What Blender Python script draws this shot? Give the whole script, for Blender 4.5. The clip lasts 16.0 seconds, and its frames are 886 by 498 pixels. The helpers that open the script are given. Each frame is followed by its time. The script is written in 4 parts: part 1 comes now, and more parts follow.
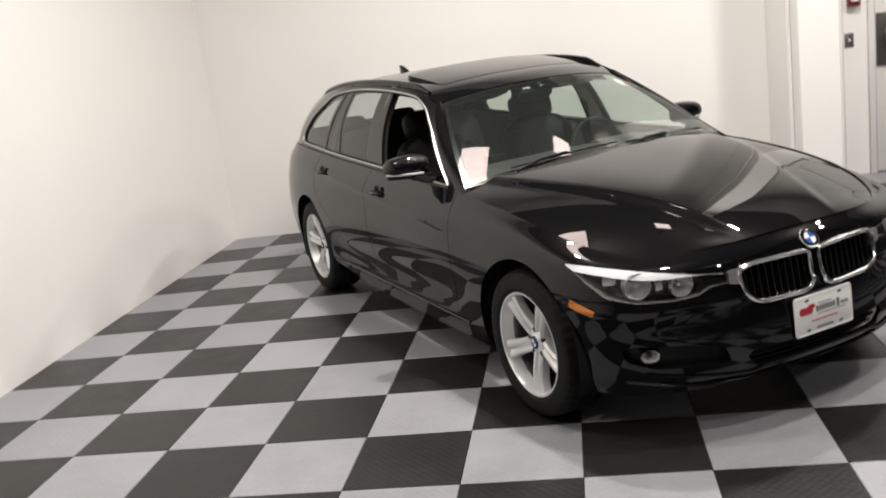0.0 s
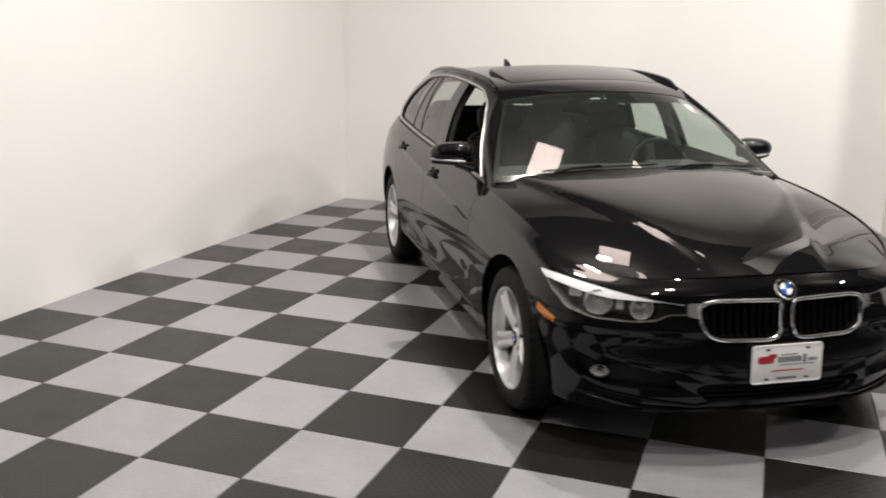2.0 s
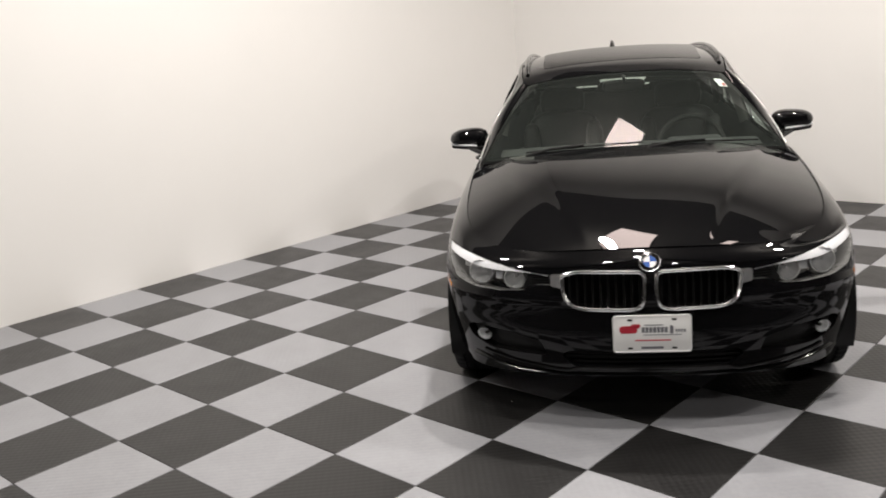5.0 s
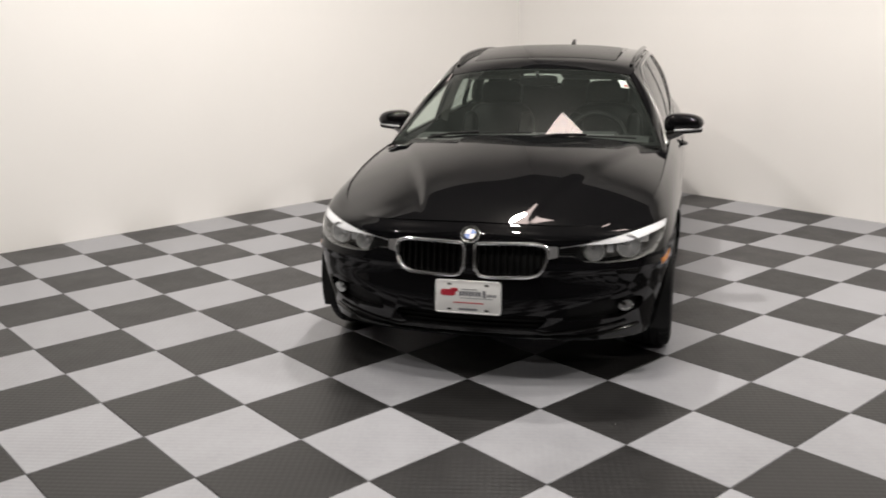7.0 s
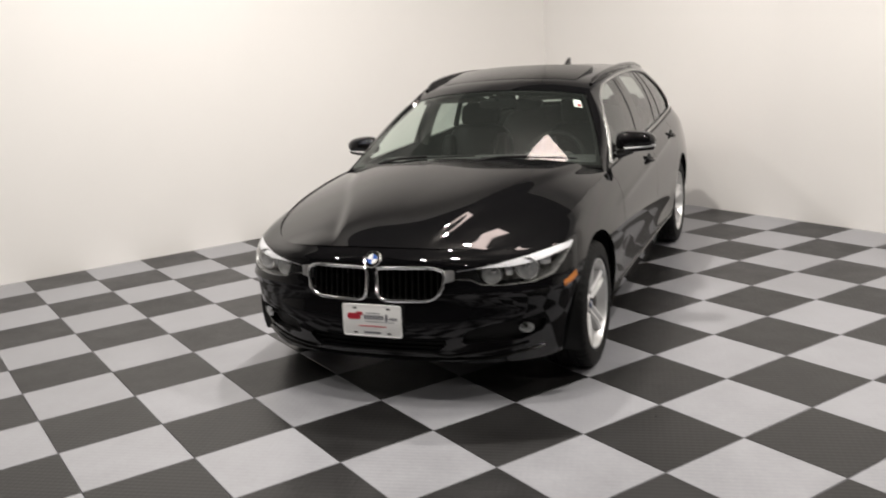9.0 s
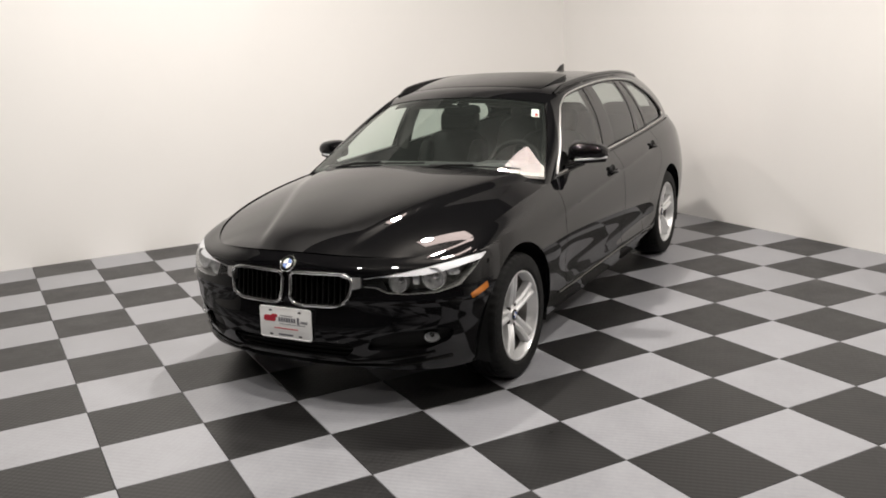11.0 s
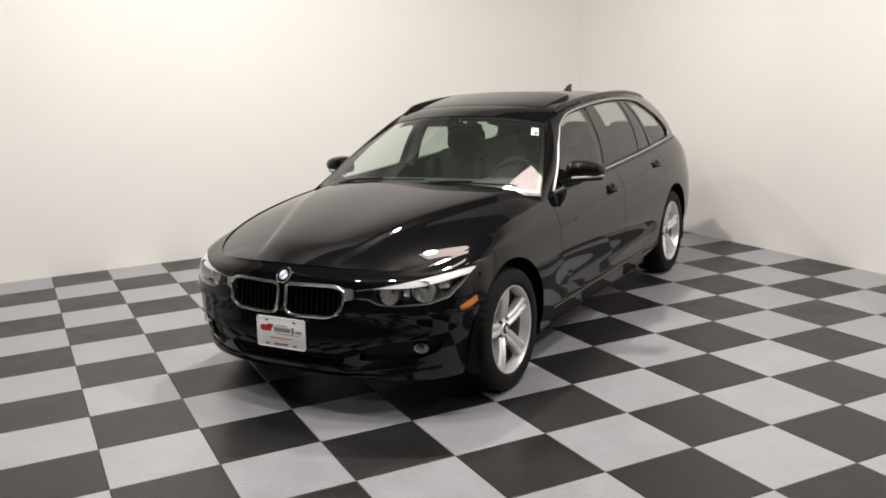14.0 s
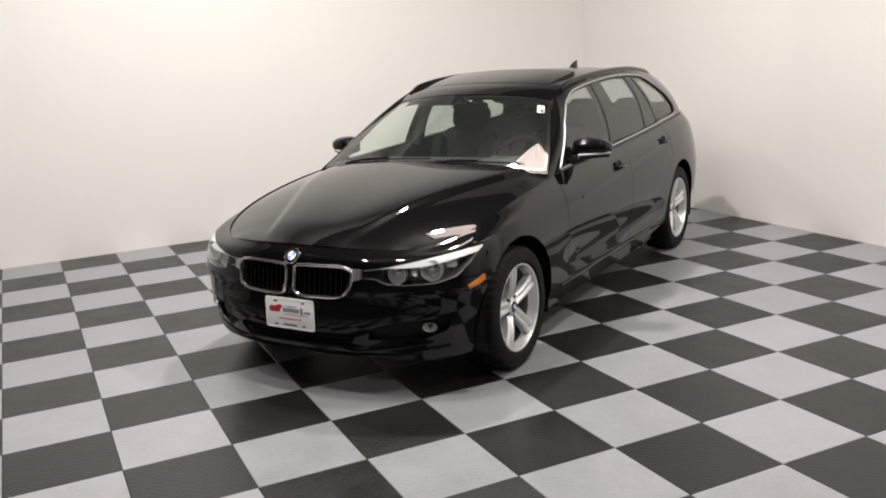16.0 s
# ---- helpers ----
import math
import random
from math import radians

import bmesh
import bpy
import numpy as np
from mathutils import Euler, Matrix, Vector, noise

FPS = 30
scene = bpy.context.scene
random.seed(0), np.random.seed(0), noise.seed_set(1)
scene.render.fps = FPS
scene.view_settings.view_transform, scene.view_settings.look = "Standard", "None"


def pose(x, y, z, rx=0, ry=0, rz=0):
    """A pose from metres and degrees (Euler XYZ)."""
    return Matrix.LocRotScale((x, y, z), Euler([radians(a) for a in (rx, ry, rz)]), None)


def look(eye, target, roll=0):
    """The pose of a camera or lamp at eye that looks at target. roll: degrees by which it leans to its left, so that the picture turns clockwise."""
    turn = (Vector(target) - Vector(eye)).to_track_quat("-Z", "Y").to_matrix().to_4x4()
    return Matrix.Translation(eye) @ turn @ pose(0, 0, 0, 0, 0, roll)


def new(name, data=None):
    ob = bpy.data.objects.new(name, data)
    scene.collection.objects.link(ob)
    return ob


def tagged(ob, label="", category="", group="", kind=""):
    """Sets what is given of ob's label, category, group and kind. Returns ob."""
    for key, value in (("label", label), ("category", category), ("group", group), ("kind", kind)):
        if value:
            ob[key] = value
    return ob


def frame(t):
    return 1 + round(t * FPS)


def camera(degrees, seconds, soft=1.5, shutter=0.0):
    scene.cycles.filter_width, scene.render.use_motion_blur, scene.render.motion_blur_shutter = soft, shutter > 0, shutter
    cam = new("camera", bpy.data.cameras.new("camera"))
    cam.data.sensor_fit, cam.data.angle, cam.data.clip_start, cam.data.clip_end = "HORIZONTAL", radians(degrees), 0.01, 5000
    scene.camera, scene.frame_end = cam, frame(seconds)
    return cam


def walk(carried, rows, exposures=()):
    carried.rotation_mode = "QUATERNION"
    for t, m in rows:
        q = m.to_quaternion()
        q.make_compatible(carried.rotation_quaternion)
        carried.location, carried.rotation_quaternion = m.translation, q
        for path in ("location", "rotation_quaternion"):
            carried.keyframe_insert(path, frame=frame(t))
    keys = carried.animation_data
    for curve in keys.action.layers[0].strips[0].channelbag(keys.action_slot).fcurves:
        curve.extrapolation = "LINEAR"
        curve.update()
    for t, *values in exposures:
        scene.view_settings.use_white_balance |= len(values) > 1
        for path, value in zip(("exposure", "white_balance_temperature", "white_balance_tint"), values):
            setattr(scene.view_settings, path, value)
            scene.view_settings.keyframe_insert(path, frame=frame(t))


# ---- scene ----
cam = camera(52.7, 16.0, soft=1.8, shutter=0.6)
PATH = [
    (0, (-0.823, -2.53, 1.611), (-1.139, -0.609, 1.154), -7.8),
    (0.5, (-0.814, -2.559, 1.62), (-1.169, -0.642, 1.175), -2.9),
    (1, (-0.649, -2.545, 1.601), (-1.173, -0.676, 1.116), -3.0),
    (1.5, (-0.355, -2.521, 1.597), (-1.033, -0.707, 1.098), -0.3),
    (2, (-0.087, -2.6, 1.606), (-0.756, -0.772, 1.145), 0.8),
    (2.5, (0.25, -2.553, 1.588), (-0.567, -0.792, 1.108), -1.8),
    (3, (0.586, -2.508, 1.608), (-0.285, -0.792, 1.061), -0.2),
    (3.5, (0.915, -2.497, 1.646), (-0.054, -0.817, 1.157), -1.4),
    (3.7, (1.038, -2.447, 1.645), (-0.016, -0.818, 1.16), -2.9),
    (5.8, (2.19, -2.004, 1.629), (0.823, -0.625, 1.149), -3.8),
    (6, (2.314, -2.003, 1.611), (0.968, -0.612, 1.109), -3.2),
    (6.5, (2.612, -1.938, 1.631), (1.186, -0.621, 1.147), -3.5),
    (7, (2.869, -1.718, 1.621), (1.405, -0.447, 1.125), -0.9),
    (7.5, (3.114, -1.616, 1.628), (1.598, -0.399, 1.158), -3.6),
    (8, (3.258, -1.437, 1.644), (1.715, -0.246, 1.194), -4.7),
    (8.5, (3.337, -1.136, 1.638), (1.692, -0.078, 1.22), -4.1),
    (9, (3.546, -0.98, 1.643), (1.912, 0.081, 1.193), -3.8),
    (9.5, (3.659, -0.831, 1.653), (2.032, 0.217, 1.15), -3.7),
    (10, (3.76, -0.583, 1.646), (2.043, 0.336, 1.191), -2.4),
    (10.2, (3.807, -0.509, 1.658), (2.095, 0.416, 1.2), -2.3),
    (12.5, (4.17, -0.201, 1.67), (2.398, 0.626, 1.249), -4.3),
    (13, (4.175, -0.201, 1.668), (2.406, 0.637, 1.26), -4.0),
    (13.5, (4.167, -0.202, 1.662), (2.401, 0.651, 1.268), -2.5),
    (14, (4.16, -0.199, 1.662), (2.394, 0.646, 1.256), -2.5),
    (14.5, (4.149, -0.199, 1.672), (2.385, 0.65, 1.263), -2.5),
    (15, (4.16, -0.204, 1.662), (2.389, 0.625, 1.241), -3.5),
    (15.5, (4.165, -0.211, 1.664), (2.402, 0.633, 1.24), -3.3),
    (16, (4.16, -0.204, 1.66), (2.395, 0.622, 1.21), -3.3),
]
walk(cam, [(t, look(eye, target, roll)) for t, eye, target, roll in PATH], ((0, 0.10), (3.5, 0.06), (7, 0.02), (16, 0.0)))

# ---- world and lamps ----
world = bpy.data.worlds.new("world")
scene.world = world
world.use_nodes = True
world.node_tree.nodes["Background"].inputs[0].default_value = (0.9, 0.95, 1.0, 1)
world.node_tree.nodes["Background"].inputs[1].default_value = 0.02
scene.view_settings.exposure = 0.0

TILE = 0.457
WALL_X, WALL_Y, EAST_X, SOUTH_Y, TOP = -4.117, 5.488, 9.5, -8.0, 4.8
LAMP_Z = 4.15


# ---- materials ----
def material(name):
    m = bpy.data.materials.new(name)
    m.use_nodes = True
    return m, m.node_tree.nodes, m.node_tree.links, m.node_tree.nodes["Principled BSDF"]


def set_in(node, **values):
    for key, value in values.items():
        node.inputs[key.replace("_", " ")].default_value = value


def plain(name, color, rough, metal=0.0, coat=0.0, vary=0.12, scale=9.0, bump=0.0, bump_scale=160.0):
    """A surface with faint cloudy variation of colour and gloss, and fine relief."""
    m, nodes, links, b = material(name)
    set_in(b, Roughness=rough, Metallic=metal, Coat_Weight=coat, Coat_Roughness=0.03)
    place = nodes.new("ShaderNodeTexCoord")
    cloud = nodes.new("ShaderNodeTexNoise")
    set_in(cloud, Scale=scale, Detail=5.0, Roughness=0.6)
    links.new(place.outputs["Object"], cloud.inputs["Vector"])
    mix = nodes.new("ShaderNodeMix")
    mix.data_type = "RGBA"
    mix.inputs[6].default_value = tuple(c * (1 - vary) for c in color) + (1,)
    mix.inputs[7].default_value = tuple(min(1, c * (1 + vary)) for c in color) + (1,)
    links.new(cloud.outputs["Fac"], mix.inputs[0])
    links.new(mix.outputs[2], b.inputs["Base Color"])
    span = nodes.new("ShaderNodeMapRange")
    set_in(span, To_Min=max(0.0, rough * 0.85), To_Max=min(1, rough * 1.15))
    links.new(cloud.outputs["Fac"], span.inputs["Value"])
    links.new(span.outputs["Result"], b.inputs["Roughness"])
    if bump:
        grain = nodes.new("ShaderNodeTexNoise")
        set_in(grain, Scale=bump_scale, Detail=3.0)
        links.new(place.outputs["Object"], grain.inputs["Vector"])
        relief = nodes.new("ShaderNodeBump")
        set_in(relief, Strength=bump, Distance=0.002)
        links.new(grain.outputs["Fac"], relief.inputs["Height"])
        links.new(relief.outputs["Normal"], b.inputs["Normal"])
    return m


def tile_material(name, color, rough, vary):
    """Moulded plastic floor tile: small raised treads in two alternating directions, scuffs and dust."""
    m, nodes, links, b = material(name)
    place = nodes.new("ShaderNodeTexCoord")
    info = nodes.new("ShaderNodeObjectInfo")
    split = nodes.new("ShaderNodeSeparateXYZ")
    links.new(place.outputs["Object"], split.inputs[0])
    waves = []
    for axis in ("X", "Y"):
        wave = nodes.new("ShaderNodeMath")
        wave.operation = "MULTIPLY"
        wave.inputs[1].default_value = 2 * math.pi / 0.0381
        links.new(split.outputs[axis], wave.inputs[0])
        sine = nodes.new("ShaderNodeMath")
        sine.operation = "SINE"
        links.new(wave.outputs[0], sine.inputs[0])
        waves.append(sine)
    both = nodes.new("ShaderNodeMath")
    both.operation = "MULTIPLY"
    links.new(waves[0].outputs[0], both.inputs[0])
    links.new(waves[1].outputs[0], both.inputs[1])
    relief = nodes.new("ShaderNodeBump")
    set_in(relief, Strength=0.15, Distance=0.002)
    links.new(both.outputs[0], relief.inputs["Height"])
    links.new(relief.outputs["Normal"], b.inputs["Normal"])
    geo = nodes.new("ShaderNodeNewGeometry")
    dust = nodes.new("ShaderNodeTexNoise")
    set_in(dust, Scale=3.2, Detail=7.0, Roughness=0.68)
    links.new(geo.outputs["Position"], dust.inputs["Vector"])
    scuff = nodes.new("ShaderNodeTexNoise")
    set_in(scuff, Scale=45.0, Detail=4.0, Roughness=0.7)
    links.new(geo.outputs["Position"], scuff.inputs["Vector"])
    total = nodes.new("ShaderNodeMath")
    total.operation = "MULTIPLY_ADD"
    total.inputs[1].default_value = 0.45
    links.new(scuff.outputs["Fac"], total.inputs[0])
    links.new(dust.outputs["Fac"], total.inputs[2])
    shift = nodes.new("ShaderNodeMath")
    shift.operation = "MULTIPLY_ADD"
    shift.inputs[1].default_value = 0.25
    links.new(info.outputs["Random"], shift.inputs[0])
    links.new(total.outputs[0], shift.inputs[2])
    ramp = nodes.new("ShaderNodeValToRGB")
    ramp.color_ramp.elements[0].position, ramp.color_ramp.elements[1].position = 0.5, 1.15
    ramp.color_ramp.elements[0].color = tuple(c * (1 - vary) for c in color) + (1,)
    ramp.color_ramp.elements[1].color = tuple(min(1, c * (1 + vary) + 0.004) for c in color) + (1,)
    links.new(shift.outputs[0], ramp.inputs["Fac"])
    links.new(ramp.outputs["Color"], b.inputs["Base Color"])
    span = nodes.new("ShaderNodeMapRange")
    set_in(span, From_Min=0.5, From_Max=1.1, To_Min=rough - 0.07, To_Max=rough + 0.12)
    links.new(shift.outputs[0], span.inputs["Value"])
    links.new(span.outputs["Result"], b.inputs["Roughness"])
    return m


def glass_material(name, tint, gloss_rough=0.0, ior=1.5, dust=0.0):
    m, nodes, links, b = material(name)
    clear = nodes.new("ShaderNodeBsdfTransparent")
    clear.inputs["Color"].default_value = (*tint, 1)
    shine = nodes.new("ShaderNodeBsdfGlossy")
    set_in(shine, Roughness=gloss_rough)
    edge = nodes.new("ShaderNodeLayerWeight")
    edge.inputs["Blend"].default_value = 0.5
    power = nodes.new("ShaderNodeMath")
    power.operation = "POWER"
    power.inputs[1].default_value = 5.0
    links.new(edge.outputs["Facing"], power.inputs[0])
    gloss = nodes.new("ShaderNodeMath")
    gloss.operation = "MULTIPLY_ADD"
    base = ((ior - 1) / (ior + 1)) ** 2 * 1.7
    gloss.inputs[1].default_value, gloss.inputs[2].default_value = 1 - base, base
    links.new(power.outputs[0], gloss.inputs[0])
    mix = nodes.new("ShaderNodeMixShader")
    links.new(gloss.outputs[0], mix.inputs[0])
    if dust:
        film = nodes.new("ShaderNodeBsdfDiffuse")
        film.inputs["Color"].default_value = (0.62, 0.72, 0.66, 1)
        thin = nodes.new("ShaderNodeMixShader")
        thin.inputs[0].default_value = dust
        links.new(clear.outputs[0], thin.inputs[1])
        links.new(film.outputs[0], thin.inputs[2])
        clear = thin
    links.new(clear.outputs[0], mix.inputs[1])
    links.new(shine.outputs[0], mix.inputs[2])
    links.new(mix.outputs[0], nodes["Material Output"].inputs["Surface"])
    return m


def glow(name, color, strength):
    m, nodes, links, b = material(name)
    b.inputs["Base Color"].default_value = (*color, 1)
    b.inputs["Emission Color"].default_value = (*color, 1)
    b.inputs["Emission Strength"].default_value = strength
    return m


WALL_PAINT = plain("wall_paint", (0.86, 0.845, 0.825), 0.55, vary=0.025, scale=1.3, bump=0.15, bump_scale=220)
# near-black colour puts the lack of light into the unseen walls
UNLIT_WALL = plain("unlit_wall", (0.06, 0.057, 0.055), 0.7, vary=0.15, scale=1.0)
# ceiling shade is put into this dark base colour
UNLIT_CEILING = plain("unlit_ceiling", (0.08, 0.076, 0.072), 0.8, vary=0.2, scale=1.2)
LIGHT_TILE = tile_material("light_tile", (0.262, 0.264, 0.282), 0.34, 0.15)
DARK_TILE = tile_material("dark_tile", (0.0105, 0.010, 0.010), 0.34, 0.2)
set_in(DARK_TILE.node_tree.nodes["Principled BSDF"], Specular_IOR_Level=0.36)
PAINT = plain("black_car_paint", (0.0035, 0.0035, 0.004), 0.5, coat=1.0, vary=0.08, scale=3)
set_in(PAINT.node_tree.nodes["Principled BSDF"], Specular_IOR_Level=0.0, Coat_Roughness=0.012, Coat_IOR=1.43)
TRIM = plain("black_plastic", (0.007, 0.007, 0.007), 0.45, vary=0.15, scale=30, bump=0.1)
GLOSS_BLACK = plain("gloss_black", (0.006, 0.006, 0.006), 0.12, vary=0.05, scale=12)
DISC = plain("brake_iron", (0.05, 0.048, 0.045), 0.5, metal=0.8, vary=0.2, scale=30)
RUBBER = plain("tyre_rubber", (0.006, 0.006, 0.006), 0.7, vary=0.2, scale=22, bump=0.2)
CHROME = plain("chrome", (0.86, 0.86, 0.86), 0.17, metal=1.0, vary=0.03, scale=20)
ALLOY = plain("wheel_alloy", (0.80, 0.80, 0.80), 0.34, metal=0.55, coat=0.4, vary=0.05, scale=18)
STEEL = plain("brake_steel", (0.25, 0.24, 0.23), 0.4, metal=1.0, vary=0.2, scale=30)
CLOTH = plain("black_leather", (0.009, 0.0088, 0.0085), 0.55, vary=0.1, scale=18, bump=0.12)
set_in(CLOTH.node_tree.nodes["Principled BSDF"], Specular_IOR_Level=0.25)
set_in(RUBBER.node_tree.nodes["Principled BSDF"], Specular_IOR_Level=0.25)
set_in(TRIM.node_tree.nodes["Principled BSDF"], Specular_IOR_Level=0.22)
DASH = plain("dashboard_plastic", (0.02, 0.02, 0.02), 0.55, vary=0.15, scale=25, bump=0.2)
HEADLINER = plain("headliner_cloth", (0.09, 0.088, 0.082), 0.9, vary=0.1, scale=30, bump=0.2)
AMBER = plain("amber_lens", (0.56, 0.17, 0.010), 0.18, coat=0.6, vary=0.12, scale=40)
RED_LENS = plain("red_lens", (0.25, 0.008, 0.008), 0.15, coat=0.6, vary=0.1, scale=40)
WHITE_PLASTIC = plain("white_plastic", (0.82, 0.82, 0.81), 0.4, vary=0.03, scale=25)
REFLECTOR = plain("lamp_reflector", (0.88, 0.88, 0.88), 0.16, metal=0.55, vary=0.1, scale=25)
TRIM_METAL = plain("window_trim_metal", (0.60, 0.60, 0.59), 0.32, metal=1.0, vary=0.04, scale=25)
SATIN = plain("satin_chrome", (0.84, 0.84, 0.84), 0.34, metal=1.0, vary=0.04, scale=25)
HOUSING = plain("lamp_housing", (0.30, 0.295, 0.285), 0.28, metal=0.3, vary=0.2, scale=35)
BROW = plain("lamp_brow", (0.80, 0.80, 0.82), 0.35, vary=0.04, scale=25)
PRINT_RED = plain("print_red", (0.45, 0.02, 0.04), 0.5, vary=0.1, scale=40)
PRINT_GREY = plain("print_grey", (0.16, 0.16, 0.18), 0.5, vary=0.1, scale=40)
PRINT_BLUE = plain("print_blue", (0.03, 0.10, 0.38), 0.25, coat=0.5, vary=0.08, scale=60)
RED_PAINT = plain("red_enamel", (0.16, 0.02, 0.02), 0.4, vary=0.1, scale=20)
DOOR_PAINT = plain("door_paint", (0.72, 0.70, 0.68), 0.45, vary=0.04, scale=3)
DARK_METAL = plain("dark_metal", (0.09, 0.08, 0.075), 0.4, metal=0.5, vary=0.2, scale=15)
SCREEN = glass_material("windscreen_glass", (0.75, 0.86, 0.79), ior=1.60, dust=0.014)
SIDE_GLASS = glass_material("side_glass", (0.78, 0.82, 0.80), ior=1.62)
LENS = glass_material("lamp_lens", (0.93, 0.94, 0.95), ior=1.35)
LAMP_GLOW = glow("lamp_glow", (1.0, 0.96, 0.9), 14.0)
PANEL_GLOW = glow("panel_glow", (1.0, 0.82, 0.76), 11.0)


# ---- mesh helpers ----
def mesh_object(name, verts, faces, mat, parent=None, label="", sharp=35):
    me = bpy.data.meshes.new(name)
    me.from_pydata([tuple(v) for v in verts], [], faces)
    me.materials.append(mat)
    me.validate()
    if sharp:
        me.polygons.foreach_set("use_smooth", [True] * len(me.polygons))
        me.set_sharp_from_angle(angle=radians(sharp))
    me.update()
    ob = new(name, me)
    if parent:
        ob.parent = parent
    if label:
        ob["label"] = label
    return ob


def part(name, bm, mat, parent=None, label="", sharp=35):
    """Links a bmesh, or (verts, faces), as one mesh object under a thing or a part."""
    if isinstance(bm, tuple):
        return mesh_object(name, bm[0], bm[1], mat, parent, label, sharp)
    verts = [v.co.copy() for v in bm.verts]
    bm.verts.index_update()
    faces = [[v.index for v in f.verts] for f in bm.faces]
    bm.free()
    return mesh_object(name, verts, faces, mat, parent, label, sharp)


def box(x0, x1, y0, y1, z0, z1, bevel=0.0, segments=2):
    bm = bmesh.new()
    bmesh.ops.create_cube(bm, size=1)
    for v in bm.verts:
        v.co = Vector(((x0, x1)[v.co.x > 0], (y0, y1)[v.co.y > 0], (z0, z1)[v.co.z > 0]))
    if bevel:
        bmesh.ops.bevel(bm, geom=bm.edges[:], offset=bevel, segments=segments, affect="EDGES", profile=0.5)
    return bm


def join(*bms):
    out = bmesh.new()
    for bm in bms:
        me = bpy.data.meshes.new("tmp")
        bm.to_mesh(me)
        bm.free()
        out.from_mesh(me)
        bpy.data.meshes.remove(me)
    return out


def moved(bm, m):
    bmesh.ops.transform(bm, matrix=m, verts=bm.verts)
    return bm


def tube(points, radius, closed=False, sides=8, flat=1.0):
    """A round (or flattened) bar along a line of points: verts and faces."""
    pts = [Vector(p) for p in points]
    n = len(pts)
    verts, faces = [], []
    side = None
    for i, p in enumerate(pts):
        before = pts[(i - 1) % n] if closed or i else p
        after = pts[(i + 1) % n] if closed or i < n - 1 else p
        way = (after - before).normalized()
        if side is None:
            side = way.orthogonal().normalized()
        side = (side - way * side.dot(way)).normalized()
        up = way.cross(side)
        r = radius(i / (n - 1)) if callable(radius) else radius
        for k in range(sides):
            a = 2 * math.pi * k / sides
            verts.append(p + side * math.cos(a) * r + up * math.sin(a) * r * flat)
    for i in range(n if closed else n - 1):
        j = (i + 1) % n
        for k in range(sides):
            l = (k + 1) % sides
            faces.append((i * sides + k, i * sides + l, j * sides + l, j * sides + k))
    if not closed:
        faces.append(tuple(range(sides))[::-1])
        faces.append(tuple((n - 1) * sides + k for k in range(sides)))
    return verts, faces


def lathe(profile, steps=48, axis="y"):
    """Turns a profile of (radius, height) round the axis: verts and faces."""
    verts, faces = [], []
    n = len(profile)
    for k in range(steps):
        a = 2 * math.pi * k / steps
        for r, h in profile:
            p = (r * math.cos(a), h, r * math.sin(a)) if axis == "y" else (r * math.cos(a), r * math.sin(a), h)
            verts.append(p)
    for k in range(steps):
        l = (k + 1) % steps
        for i in range(n - 1):
            quad = (k * n + i, k * n + i + 1, l * n + i + 1, l * n + i)
            faces.append(quad)
    return verts, faces


def patch(fn, a_values, b_values, inside=None):
    """A sheet fn(a, b) over a grid, cut along the line where inside(point, a, b) changes sign."""
    na, nb = len(a_values), len(b_values)
    pts = [[Vector(fn(a, b)) for b in b_values] for a in a_values]
    verts, faces, index, cuts = [], [], {}, {}
    if inside is None:
        val = [[1.0] * nb for _ in range(na)]
    else:
        val = [[inside(pts[i][j], a_values[i], b_values[j]) for j in range(nb)] for i in range(na)]

    def at(i, j):
        if (i, j) not in index:
            index[i, j] = len(verts)
            verts.append(pts[i][j])
        return index[i, j]

    def cut(p, q):
        key = (p, q) if p < q else (q, p)
        if key not in cuts:
            (i, j), (k, l) = key
            f = val[i][j] / (val[i][j] - val[k][l])
            f = min(0.999, max(0.001, f))
            a = a_values[i] + (a_values[k] - a_values[i]) * f
            b = b_values[j] + (b_values[l] - b_values[j]) * f
            cuts[key] = len(verts)
            verts.append(Vector(fn(a, b)))
        return cuts[key]

    for i in range(na - 1):
        for j in range(nb - 1):
            ring = [(i, j), (i + 1, j), (i + 1, j + 1), (i, j + 1)]
            keep = [val[p[0]][p[1]] > 0 for p in ring]
            if not any(keep):
                continue
            loop = []
            for k in range(4):
                p, q = ring[k], ring[(k + 1) % 4]
                if keep[k]:
                    loop.append(at(*p))
                if keep[k] != keep[(k + 1) % 4]:
                    loop.append(cut(p, q))
            if len(loop) > 2:
                faces.append(tuple(loop))
    return verts, faces


def normals_of(verts, faces):
    total = [Vector() for _ in verts]
    for f in faces:
        n = (verts[f[1]] - verts[f[0]]).cross(verts[f[2]] - verts[f[0]])
        if len(f) > 3:
            n += (verts[f[2]] - verts[f[0]]).cross(verts[f[3]] - verts[f[0]])
        for k in f:
            total[k] += n
    return [n.normalized() if n.length > 0 else Vector((0, 0, 1)) for n in total]


def flanged(sheet, depth):
    """Turns the sheet's free edges inwards, like pressed metal. A negative depth turns them the other way."""
    verts, faces = list(sheet[0]), list(sheet[1])
    normal = normals_of(verts, faces)
    count = {}
    for f in faces:
        for p, q in zip(f, f[1:] + f[:1]):
            key = (min(p, q), max(p, q))
            count[key] = None if key in count else (p, q)
    deep = {}
    for edge in [e for e in count.values() if e]:
        for p in edge:
            if p not in deep:
                deep[p] = len(verts)
                verts.append(verts[p] - normal[p] * depth)
        faces.append((edge[1], edge[0], deep[edge[0]], deep[edge[1]]))
    return verts, faces


